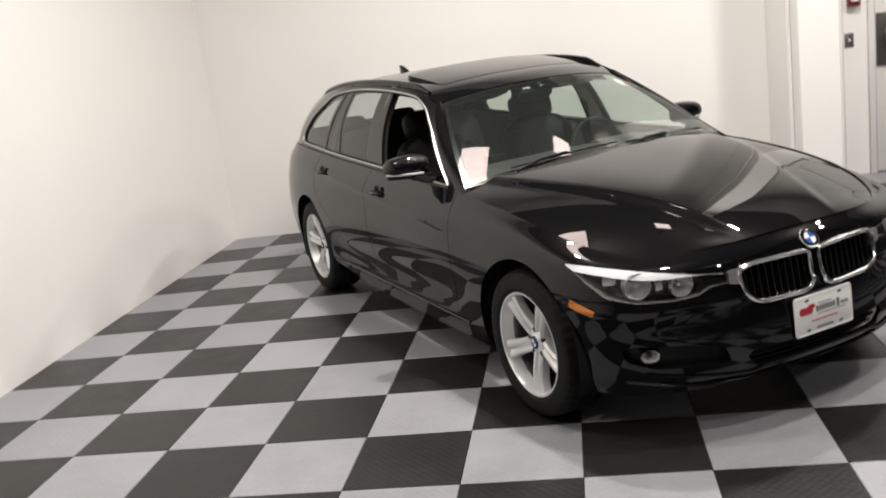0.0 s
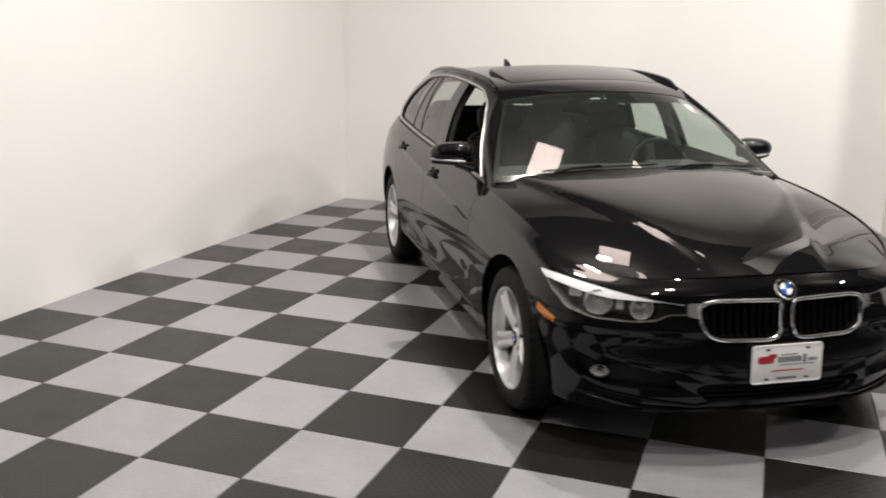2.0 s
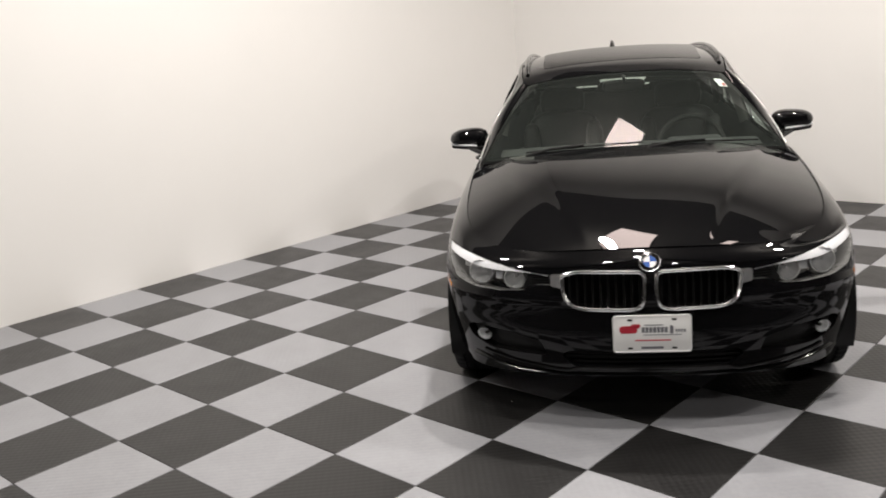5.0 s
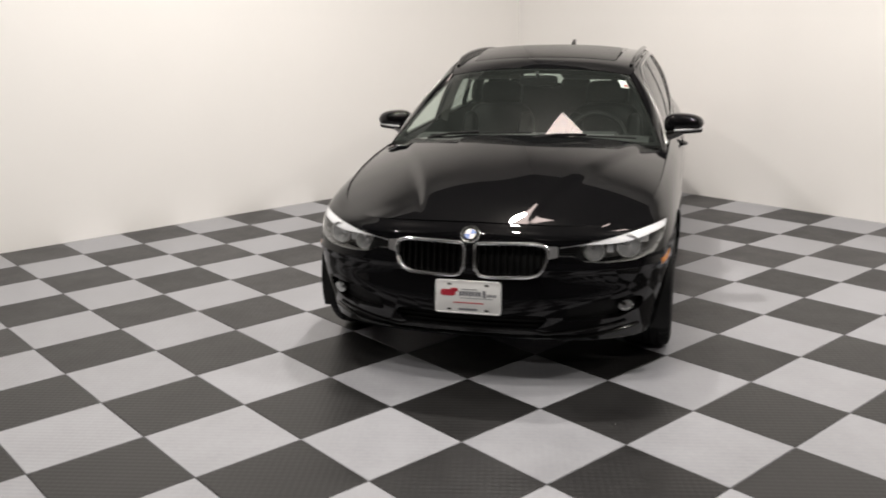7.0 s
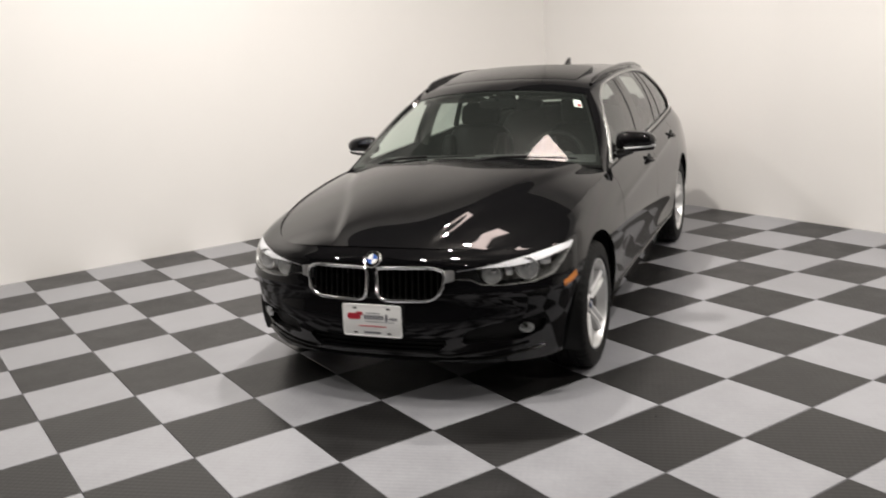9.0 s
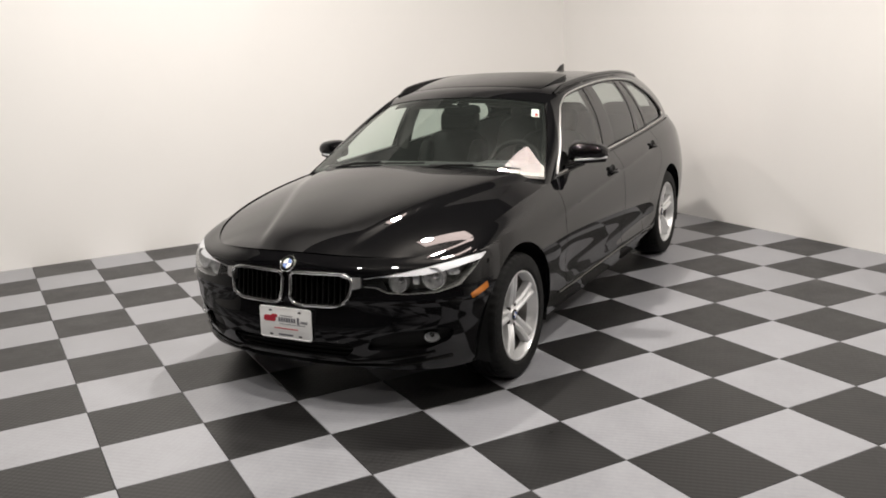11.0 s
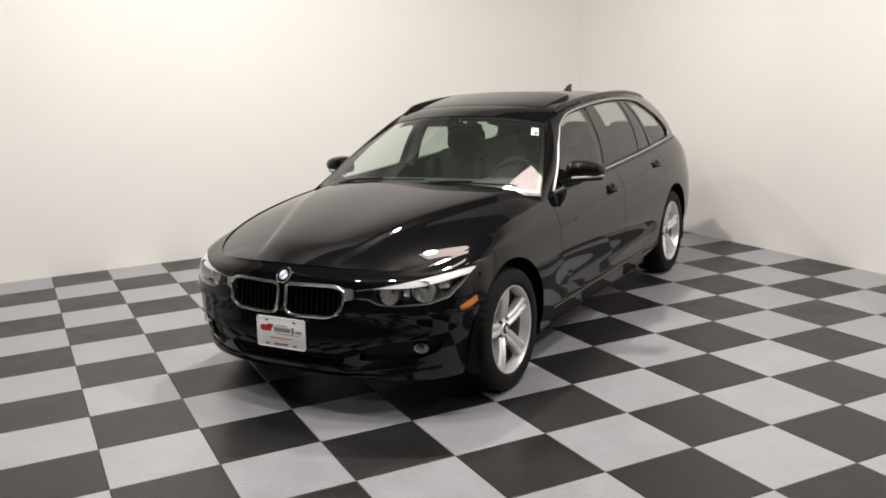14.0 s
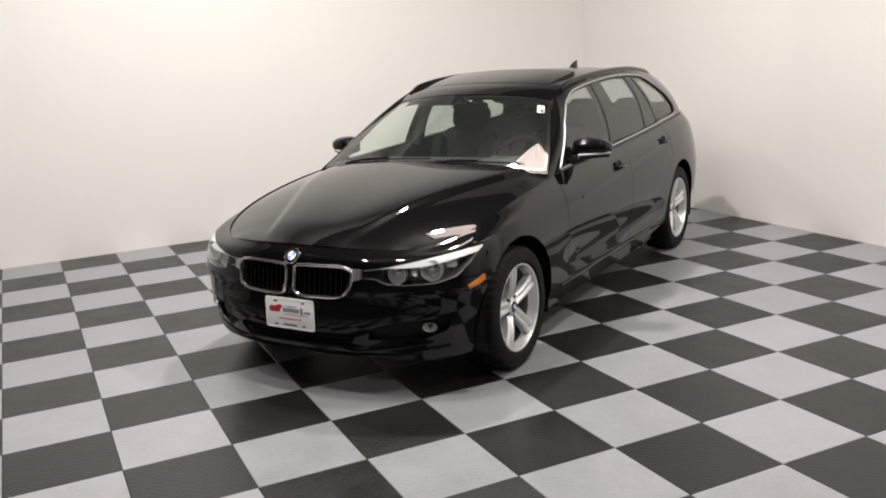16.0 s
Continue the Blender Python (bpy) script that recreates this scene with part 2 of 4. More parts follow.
def mirrored(sheet):
    return [Vector((v[0], -v[1], v[2])) for v in sheet[0]], [tuple(reversed(f)) for f in sheet[1]]


def lifted(sheet, by):
    normal = normals_of(sheet[0], sheet[1])
    return [v + n * by for v, n in zip(sheet[0], normal)], sheet[1]


def in_polygon(points):
    """A signed distance to a polygon in the plane, positive inside."""
    n = len(points)

    def value(h, v):
        best, odd = 1e9, False
        for k in range(n):
            (x0, y0), (x1, y1) = points[k], points[(k + 1) % n]
            dx, dy = x1 - x0, y1 - y0
            f = min(1, max(0, ((h - x0) * dx + (v - y0) * dy) / (dx * dx + dy * dy)))
            best = min(best, math.hypot(h - x0 - f * dx, v - y0 - f * dy))
            if (y0 > v) != (y1 > v) and h < (v - y0) / (y1 - y0) * dx + x0:
                odd = not odd
        return best if odd else -best

    return value


def steps(a, b, n):
    return [a + (b - a) * k / n for k in range(n + 1)]


def rounded(points, radius, count=5):
    """Rounds a closed polygon's corners."""
    out = []
    n = len(points)
    for k in range(n):
        p = Vector(points[k])
        q, r = Vector(points[k - 1]), Vector(points[(k + 1) % n])
        rad = radius[k] if isinstance(radius, (list, tuple)) else radius
        a = p + (q - p).normalized() * min(rad, (q - p).length * 0.49)
        b = p + (r - p).normalized() * min(rad, (r - p).length * 0.49)
        for i in range(count + 1):
            f = i / count
            out.append(tuple((a * (1 - f) + p * f) * (1 - f) + (p * (1 - f) + b * f) * f))
    return out


# ---- the room ----
def wall(name, x0, x1, y0, y1, z0, z1, label, mat=WALL_PAINT, bevel=0.004):
    return tagged(part(name, box(x0, x1, y0, y1, z0, z1, bevel, 1), mat), label, "wall", kind="structure")


wall("wall_west", WALL_X - 0.2, WALL_X, SOUTH_Y - 0.2, WALL_Y + 0.2, -0.05, TOP, "smooth white painted wall beside the black car")
wall("wall_north", WALL_X - 0.1, 1.44, WALL_Y, WALL_Y + 0.2, -0.05, TOP, "smooth white painted wall behind the black car")
wall("wall_north_end", 2.64, EAST_X, WALL_Y, WALL_Y + 0.2, -0.05, TOP, "smooth white painted wall beyond the door")
wall("wall_north_above", 1.443, 2.637, WALL_Y + 0.002, WALL_Y + 0.2, 2.1, TOP, "white painted wall above the door")
# east and south walls stay out of view, darkened by colour as an unlit room
wall("wall_east", EAST_X, EAST_X + 0.2, SOUTH_Y - 0.2, WALL_Y + 0.2, -0.05, TOP, "unseen wall coloured near-black for the unlit side of the showroom", UNLIT_WALL)
wall("wall_south", WALL_X + 0.003, EAST_X - 0.003, SOUTH_Y - 0.2, SOUTH_Y, -0.05, TOP, "unseen wall coloured near-black for the unlit side of the showroom", UNLIT_WALL)
wall("wall_stub", 0.83, 1.12, 4.4, WALL_Y - 0.003, 0.0, TOP - 0.003, "white painted wall stub standing out of the wall", bevel=0.008)
tagged(part("ceiling", box(WALL_X, EAST_X, SOUTH_Y, WALL_Y, TOP + 0.002, TOP + 0.2), UNLIT_CEILING), "unseen showroom ceiling, its lack of light put into a dark colour", "ceiling", kind="structure")

# floor: a sheet with loose-laid tiles on it
floor = tagged(part("floor", box(WALL_X, EAST_X, SOUTH_Y, WALL_Y, -0.08, -0.012), DARK_METAL), "checkerboard floor of grey and black plastic tiles", "floor", kind="structure")


def tile_mesh(mat):
    h, c = TILE / 2 - 0.0012, 0.0018
    verts, faces = [], []
    for size, z in ((h, -0.012), (h, -c), (h - c, 0.0)):
        verts += [(-size, -size, z), (size, -size, z), (size, size, z), (-size, size, z)]
    for r in (0, 4):
        for k in range(4):
            l = (k + 1) % 4
            faces.append((r + k, r + l, r + 4 + l, r + 4 + k))
    faces.append((8, 9, 10, 11))
    me = bpy.data.meshes.new("tile")
    me.from_pydata(verts, [], faces)
    me.materials.append(mat)
    return me


def lay_tiles():
    meshes = (tile_mesh(DARK_TILE), tile_mesh(LIGHT_TILE))
    rest = {0: ([], []), 1: ([], [])}
    i0, i1 = math.floor(WALL_X / TILE), math.ceil(EAST_X / TILE)
    j0, j1 = math.floor(SOUTH_Y / TILE), math.ceil(WALL_Y / TILE)
    for i in range(i0, i1):
        for j in range(j0, j1):
            shade = (i + j + 1) % 2
            x0, x1 = max(i * TILE, WALL_X), min((i + 1) * TILE, EAST_X)
            y0, y1 = max(j * TILE, SOUTH_Y), min((j + 1) * TILE, WALL_Y)
            if x1 - x0 < 0.01 or y1 - y0 < 0.01:
                continue
            whole = x1 - x0 > TILE - 0.001 and y1 - y0 > TILE - 0.001
            if whole and -9 <= i <= 7 and -5 <= j <= 11 and (i < 5 or j > -1):
                ob = new("tile", meshes[shade])
                ob.location = ((i + 0.5) * TILE, (j + 0.5) * TILE, 0)
                ob.parent = floor
            else:
                verts, faces = rest[shade]
                n, g, c = len(verts), 0.0012, 0.0018
                for d, z in ((g, -0.012), (g, -c), (g + c, 0.0)):
                    verts += [(x0 + d, y0 + d, z), (x1 - d, y0 + d, z), (x1 - d, y1 - d, z), (x0 + d, y1 - d, z)]
                for r in (0, 4):
                    for k in range(4):
                        l = (k + 1) % 4
                        faces.append((n + r + k, n + r + l, n + r + 4 + l, n + r + 4 + k))
                faces.append((n + 8, n + 9, n + 10, n + 11))
    for shade, (verts, faces) in rest.items():
        tagged(mesh_object("cut_tiles", verts, faces, (DARK_TILE, LIGHT_TILE)[shade], floor, sharp=0), ("dark", "light")[shade] + " grey tiles along the walls", kind="stuff")


# ---- the car: x forward from the front axle, y to its left, z up ----
HEADING = -56.3
car = tagged(new("car"), "glossy black estate car with chrome window trim and alloy wheels", "car")
car.matrix_basis = pose(-0.378, 1.51, 0, 0, 0, HEADING)
AXLE_F, AXLE_R, HUB_Z, TYRE = 0.0, -2.81, 0.318, 0.318

# hull lines, from the middle of the nose round the side to the middle of the tail
FOOT = [(.68, 0, .20), (.67, .3, .20), (.60, .56, .195), (.485, .72, .19), (.36, .80, .19), (0, .83, .19), (-.55, .835, .185),
        (-1.3, .835, .185), (-2.1, .835, .185), (-2.81, .83, .19), (-3.3, .80, .22), (-3.62, .70, .26), (-3.72, .45, .27), (-3.74, 0, .27)]
LIP = [(.750, 0, .265), (.742, .3, .265), (.640, .57, .26), (.487, .745, .26), (.345, .842, .26), (0, .885, .27), (-.55, .872, .28),
       (-1.3, .87, .28), (-2.1, .87, .28), (-2.81, .89, .30), (-3.3, .86, .33), (-3.68, .75, .36), (-3.80, .46, .37), (-3.82, 0, .37)]
BUMPER = [(.752, 0, .395), (.744, .3, .395), (.666, .575, .40), (.520, .77, .42), (.367, .868, .44), (0, .903, .45), (-.55, .897, .45),
          (-1.3, .894, .45), (-2.1, .895, .46), (-2.81, .91, .47), (-3.3, .885, .48), (-3.71, .77, .50), (-3.83, .47, .50), (-3.85, 0, .50)]
FLANK = [(.716, 0, .59), (.706, .3, .585), (.641, .58, .585), (.526, .78, .59), (.382, .87, .60), (0, .902, .615), (-.55, .903, .62),
         (-1.3, .903, .63), (-2.1, .906, .64), (-2.81, .912, .66), (-3.3, .882, .68), (-3.69, .77, .68), (-3.80, .47, .68), (-3.82, 0, .68)]
SHOULDER = [(.705, 0, .685), (.69, .3, .675), (.62, .56, .67), (.498, .748, .685), (.350, .846, .715), (0, .868, .765), (-.55, .882, .80),
            (-1.3, .884, .82), (-2.1, .884, .84), (-2.81, .875, .87), (-3.3, .835, .89), (-3.63, .745, .88), (-3.72, .46, .86), (-3.74, 0, .86)]
CREST = [(.655, 0, .735), (.635, .3, .727), (.555, .55, .715), (.405, .69, .734), (.245, .772, .775), (0, .803, .838), (-.55, .822, .908),
         (-1.3, .822, .925), (-2.1, .815, .95), (-2.81, .795, .98), (-3.3, .765, 1.0), (-3.56, .69, 1.0), (-3.66, .45, .98), (-3.68, 0, .98)]
HULL = [FOOT, LIP, BUMPER, FLANK, SHOULDER, CREST]


def spline(points, s):
    """A smooth cubic line that runs close by its control points."""
    n = len(points)
    i = min(int(s), n - 2)
    f = s - i

    def at(k):
        if k < 0:
            p = points[-k]
            return Vector((p[0], -p[1], p[2]))
        if k > n - 1:
            p = points[2 * (n - 1) - k]
            return Vector((p[0], -p[1], p[2]))
        return Vector(points[k])

    w = ((1 - f) ** 3 / 6, (3 * f ** 3 - 6 * f * f + 4) / 6, (-3 * f ** 3 + 3 * f * f + 3 * f + 1) / 6, f ** 3 / 6)
    return at(i - 1) * w[0] + at(i) * w[1] + at(i + 1) * w[2] + at(i + 2) * w[3]


def catmull(values, t):
    n = len(values)
    i = min(int(t), n - 2)
    f = t - i
    p0 = values[i - 1] if i else values[0] * 2 - values[1]
    p3 = values[i + 2] if i + 2 < n else values[-1] * 2 - values[-2]
    p1, p2 = values[i], values[i + 1]
    return p1 + 0.5 * f * (p2 - p0 + f * (2 * p0 - 5 * p1 + 4 * p2 - p3 + f * (3 * (p1 - p2) + p3 - p0)))


hull_cache, point_cache = {}, {}


def hull(s, t):
    both = (s, t)
    if both not in point_cache:
        point_cache[both] = hull_point(s, t)
    return point_cache[both].copy()


def hull_point(s, t):
    key = round(s, 5)
    if key not in hull_cache:
        hull_cache[key] = [spline(line, s) for line in HULL]
    p = catmull(hull_cache[key], t)
    if t < 4.9 and p.x < 0.1:
        # hollow of the lower doors, crease under the windows, swell over the sill
        f = smooth((-0.40 - p.x) / 0.35) * smooth((p.x + 2.55) / 0.35)
        dent = -0.016 * math.exp(-((p.z - 0.43 - 0.03 * (p.x + 1.4)) / 0.075) ** 2) + 0.007 * math.exp(-((p.z - 0.305) / 0.035) ** 2)
        line = 0.010 * math.exp(-abs(p.z - 0.80 + 0.07 * (p.x + 1.4)) / 0.022)
        p.y += f * (dent + line)
    elif t < 4.9 and p.x > 0.3:
        # ledge under the lamps, hollow below it
        f = smooth((p.x - 0.30) / 0.15)
        p.x += f * (0.008 * math.exp(-((p.z - 0.545) / 0.014) ** 2) - 0.004 * math.exp(-((p.z - 0.475) / 0.035) ** 2) * smooth((p.y - 0.25) / 0.2))
        p.y += f * 0.006 * math.exp(-((p.z - 0.545) / 0.018) ** 2) * smooth((p.y - 0.5) / 0.2)
    return p


def crest(s):
    return hull(s, 5)


def smooth(x):
    x = min(1, max(0, x))
    return x * x * (3 - 2 * x)


# openings in the flank, by x and z or y and z
LAMP = in_polygon(rounded([(.375, .602), (.372, .640), (.50, .657), (.66, .687), (.80, .715), (.846, .720), (.832, .655), (.80, .600), (.72, .575), (.60, .570), (.51, .576), (.455, .600)], .012))
KIDNEY_OUTLINE = rounded([(.022, .655), (.30, .660), (.352, .640), (.338, .55), (.29, .512), (.054, .506), (.026, .535)], [.03, .04, .02, .06, .05, .05, .03])
KIDNEY = in_polygon(KIDNEY_OUTLINE)
INTAKE = in_polygon(rounded([(-.31, .272), (.31, .272), (.36, .318), (.33, .340), (-.33, .340), (-.36, .318)], .015))
SCOOP = in_polygon(rounded([(.415, .312), (.44, .372), (.56, .402), (.735, .408), (.765, .388), (.745, .340), (.66, .308)], .018))
MARKER = in_polygon(rounded([(.330, .556), (.438, .526), (.455, .552), (.338, .588)], .006))


def arch(x0, radius=0.362):
    return lambda p: math.hypot(p.x - x0, p.z - HUB_Z - 0.01) - radius


arch_f, arch_r = arch(AXLE_F), arch(AXLE_R)
GAP = 0.0022


def door_line_front(z):
    return -0.60 - 0.10 * smooth((0.55 - z) / 0.4) * 0.3


def door_line_mid(z):
    return -1.67 - 0.02 * (z - 0.6)


def door_line_rear(z):
    return -2.60 + 0.46 * smooth((0.80 - z) / 0.42)


def bumper_front_line(p):
    """Positive on the bumper's side of the seam that runs from the lamp to the wheel arch."""
    return 0.565 - 0.10 * (p.x - 0.42) - p.z if p.x < 0.52 else 0.60 - p.z + 10


def front_bumper(p, s, t):
    d = min(p.x - 0.20, arch_f(p) - GAP, 0.667 + 0.035 * max(0, 1 - abs(p.y) / 0.36) - p.z)
    d = min(d, -LAMP(p.y, p.z) + 0.0) if p.y > 0.3 else d
    d = min(d, max(0.562 - p.z - GAP, (p.x - 0.44) * 0.7))
    d = min(d, -KIDNEY(p.y, p.z), -INTAKE(p.y, p.z), -SCOOP(p.y, p.z))
    return min(d, -MARKER(p.x, p.z)) if p.y > 0.7 else d


def nose_panel(p, s, t):
    d = min(p.z - 0.667 - 0.035 * max(0, 1 - abs(p.y) / 0.36) - GAP, p.x - 0.44)
    return min(d, -LAMP(p.y, p.z), -KIDNEY(p.y, p.z))


def front_fender(p, s, t):
    d = min(p.x - door_line_front(p.z) - GAP, arch_f(p), max(0.12 - p.x, p.z - 0.562), 0.44 - p.x)
    d = min(d, max(p.z - 0.275, p.x + 0.3))
    if p.x > 0.2:
        d = min(d, -LAMP(p.y, p.z), -MARKER(p.x, p.z))
    return d


def front_door(p, s, t):
    return min(door_line_front(p.z) - p.x - GAP, p.x - door_line_mid(p.z) - GAP, p.z - 0.285)


def rear_door(p, s, t):
    return min(door_line_mid(p.z) - p.x - GAP, p.x - door_line_rear(p.z) - GAP, p.z - 0.285, arch_r(p) - 0.03 - GAP)


def rear_quarter(p, s, t):
    d = min(max(door_line_rear(p.z) - p.x, 0.03 - arch_r(p)) - GAP, arch_r(p), p.z - 0.20, max(-2.47 - p.x, p.z - 0.287))
    return min(d, max(p.x + 3.22, p.z - 0.60), -TAIL(p.x, p.z) if p.x < -3.2 and p.y > 0.5 else 1, p.x + 3.60)


def rear_bumper(p, s, t):
    return min(-3.22 - p.x - GAP, 0.60 - p.z - GAP, arch_r(p))


def tailgate_lower(p, s, t):
    return min(-3.60 - p.x - GAP, p.z - 0.60, -TAIL(p.x, p.z) if p.y > 0.5 else 1)


def sill(p, s, t):
    return min(0.285 - p.z - GAP, -0.32 - p.x, p.x + 2.46, p.z - 0.187, arch_f(p), arch_r(p))


TAIL = in_polygon(rounded([(-3.42, .80), (-3.40, .86), (-3.80, .90), (-3.80, .70), (-3.55, .72)], .02))

S_FRONT, S_SIDE, S_REAR = steps(0, 5.9, 150), steps(2.4, 9.6, 175), steps(7.7, 13, 100)
T_ALL = steps(0, 5, 70)


def body_panel(name, region, s_values, label="", mat=PAINT, depth=0.018, t_values=T_ALL):
    sheet = flanged(patch(hull, s_values, t_values, region), depth)
    part(name, mirrored(sheet), mat, car, label)
    return part(name, sheet, mat, car, label)


def whole_panel(name, region, s_values, mat=PAINT, depth=0.018):
    """A panel across the middle: one mesh for both sides."""
    sheet = patch(hull, s_values, T_ALL, region)
    other = mirrored(sheet)
    n = len(sheet[0])
    bm = bmesh.new()
    me = bpy.data.meshes.new("tmp")
    me.from_pydata([tuple(v) for v in sheet[0] + other[0]], [], sheet[1] + [tuple(k + n for k in f) for f in other[1]])
    bm.from_mesh(me)
    bpy.data.meshes.remove(me)
    bmesh.ops.remove_doubles(bm, verts=bm.verts, dist=0.0004)
    bm.verts.index_update()
    verts, faces = [v.co.copy() for v in bm.verts], [tuple(v.index for v in f.verts) for f in bm.faces]
    bm.free()
    return part(name, flanged((verts, faces), depth), mat, car)


bumper = whole_panel("front_bumper", front_bumper, S_FRONT)
whole_panel("nose_panel", nose_panel, S_FRONT)
body_panel("front_fender", front_fender, S_SIDE)
door_f = body_panel("front_door", front_door, S_SIDE)
door_r = body_panel("rear_door", rear_door, S_SIDE)
body_panel("rear_quarter", rear_quarter, S_REAR)
body_panel("sill", sill, S_SIDE, mat=PAINT)
whole_panel("rear_bumper", rear_bumper, S_REAR)
whole_panel("tailgate_panel", tailgate_lower, S_REAR)
body_panel("tail_light", lambda p, s, t: min(TAIL(p.x, p.z), p.y - 0.5) if p.x < -3.2 else -1, S_REAR, "red rear lamp", RED_LENS)
body_panel("side_marker", lambda p, s, t: MARKER(p.x, p.z) - 0.001 if p.y > 0.7 else -1, steps(3.2, 5.2, 110), "amber side marker lamp", AMBER, 0.01, steps(2, 4, 70))

# black inner body behind the gaps and openings
def inner_body():
    def deep(s, t):
        p = hull(s, t)
        q = Vector((-1.5 + (p.x + 1.5) * 0.965, p.y * 0.955, p.z))
        return q
    return patch(deep, steps(0, 13, 110), steps(0, 5, 40), lambda p, s, t: min(arch_f(p) - 0.02, arch_r(p) - 0.02, max(0.45 - p.z, 0.35 - p.x if p.z > 0.57 else 0.62 - p.x, )))


sheet = inner_body()
part("inner_body", sheet, TRIM, car, "black inner panels")
part("inner_body", mirrored(sheet), TRIM, car, "black inner panels")
part("underbody", box(-3.5, 0.44, -0.60, 0.60, 0.185, 0.22, 0.01), TRIM, car, "black underbody")


# wheel housings
def arch_liner(x0):
    verts, faces = [], []
    n = 28
    for k in range(n + 1):
        a = math.pi * (-0.12 + 1.24 * k / n)
        for y in (0.56, 0.87):
            verts.append(Vector((x0 + 0.372 * math.cos(a), y, HUB_Z + 0.01 + 0.372 * math.sin(a))))
    for k in range(n):
        faces.append((2 * k, 2 * k + 1, 2 * k + 3, 2 * k + 2))
    verts.append(Vector((x0, 0.56, HUB_Z)))
    for k in range(n):
        faces.append((2 * k, 2 * k + 2, len(verts) - 1))
    return verts, faces


for x0 in (AXLE_F, AXLE_R):
    sheet = arch_liner(x0)
    part("arch_liner", sheet, TRIM, car)
    part("arch_liner", mirrored(sheet), TRIM, car)

# ---- hood ----
S_COWL = 6.0
HOOD_ROUND = 3.0


def hood_point(a, b):
    s = 1.75 + (S_COWL - 1.75) * (0.12 * b + 0.88 * b ** 1.25)
    e = crest(s)
    k = abs(a)
    front_mid, rear_mid = crest(0).x, -0.50
    xm = front_mid + (rear_mid - front_mid) * b
    x = e.x + (xm - e.x) * (1 - k * k)
    y = a * e.y
    # the middle rises steeply behind the nose and flattens towards the windscreen
    middle = crest(0).z + 0.012 + 0.13 * b + 0.105 * (1 - (1 - b) ** 2.5)
    z = e.z + max(0.012, middle - e.z) * (1 - k ** HOOD_ROUND)
    z += 0.013 * smooth(b / 0.2) * (1 - smooth((k - 0.45 - 0.33 * b ** 2.2) / 0.07)) - 0.0075 * smooth(b / 0.2)
    if b < 0.999:
        front = crest(1.75 * k)
        e0 = crest(1.75)
        old = Vector((e0.x + (front_mid - e0.x) * (1 - k * k), a * e0.y, e0.z + max(0.012, crest(0).z + 0.012 - e0.z) * (1 - k ** HOOD_ROUND)))
        f = (1 - b) ** 5
        front = Vector((front.x, math.copysign(front.y, a), front.z))
        x, y, z = x + (front.x - old.x) * f, y + (front.y - old.y) * f, z + (front.z - old.z) * f
    return Vector((x, y, z + 0.001))


hood_sheet = patch(hood_point, steps(-1, 1, 72), steps(0, 1, 60), lambda p, a, b: min((1 - abs(a)) * 0.8 - 0.003, b - 0.007, 1.0))
part("hood", flanged(hood_sheet, 0.02), PAINT, car)


# ---- cabin shell ----
ROOF_EDGE = [(-1.20, .572, 1.292), (-1.45, .592, 1.343), (-1.8, .604, 1.372), (-2.2, .606, 1.380), (-2.6, .598, 1.368), (-2.98, .574, 1.332), (-3.31, .542, 1.278)]


def roof_edge(u):
    t = u * (len(ROOF_EDGE) - 1)
    return catmull([Vector(p) for p in ROOF_EDGE], t)


def screen_point(a, b):
    k = 1 - a * a
    low = Vector((-0.60 + 0.09 * k, a * 0.785, 0.925 + 0.035 * k))
    high = roof_point(a * 0.972, 0) + Vector((0.010, 0, -0.003))
    p = low.lerp(high, b)
    bow = math.sin(math.pi * b)
    return p + Vector((0.002, a * 0.012, 0.005)) * bow


def roof_point(a, b):
    e = roof_edge(b)
    k = abs(a)
    lead = 0.075 * (1 - b) + 0.09 * b * -1
    z = e.z + (0.050 - 0.008 * b) * (1 - k ** 2.4) - 0.016 * max(0, 1 - b / 0.10) ** 2
    return Vector((e.x + lead * (1 - k * k), a * e.y, z))


S_BELT0, S_BELT1 = 6.15, 11.0


def side_point(u, v):
    low = crest(S_BELT0 + (S_BELT1 - S_BELT0) * u)
    low = Vector((low.x, low.y - 0.012, low.z))
    high = roof_edge(u)
    p = low.lerp(high, v)
    return p + Vector((0, 0.034, 0.008)) * math.sin(math.pi * v * 0.92)


# the outline of the side windows in the sheet's own (u, v)
GLASS_LINE = [(.012, .055), (.028, .62), (.062, .84), (.125, .93), (.30, .94), (.52, .935), (.67, .875), (.742, .52), (.756, .21), (.725, .082), (.5, .062)]
TRIM_LINE = [(.004, .038), (.018, .62), (.053, .86), (.12, .955), (.30, .965), (.52, .96), (.682, .90), (.756, .54), (.772, .20), (.735, .060), (.5, .043)]
CORNERS = [.01, .05, .04, .03, .1, .1, .06, .1, .06, .04, .05]
DLO = in_polygon(rounded(GLASS_LINE, CORNERS, 8))


def pane_between(u0, u1, slant0, slant1):
    return lambda p, u, v: min(DLO(u, v) - 0.009, u - u0 - slant0 * v, u1 + slant1 * v - u)


def pillar_cover(p, u, v):
    return DLO(u, v) - 0.006


U_ALL, V_ALL = steps(0, 1, 150), steps(0, 1, 44)
PANES = (("front_door_glass", pane_between(-1, .242, 0, .032)), ("rear_door_glass", pane_between(.306, .440, .033, .092)),
         ("rear_door_pane", pane_between(.461, .531, .087, .047)), ("quarter_glass", pane_between(.547, 2, .050, 0)))


def not_pane(p, u, v):
    return min(DLO(u, v) - 0.002, *[-r(p, u, v) for _, r in PANES])


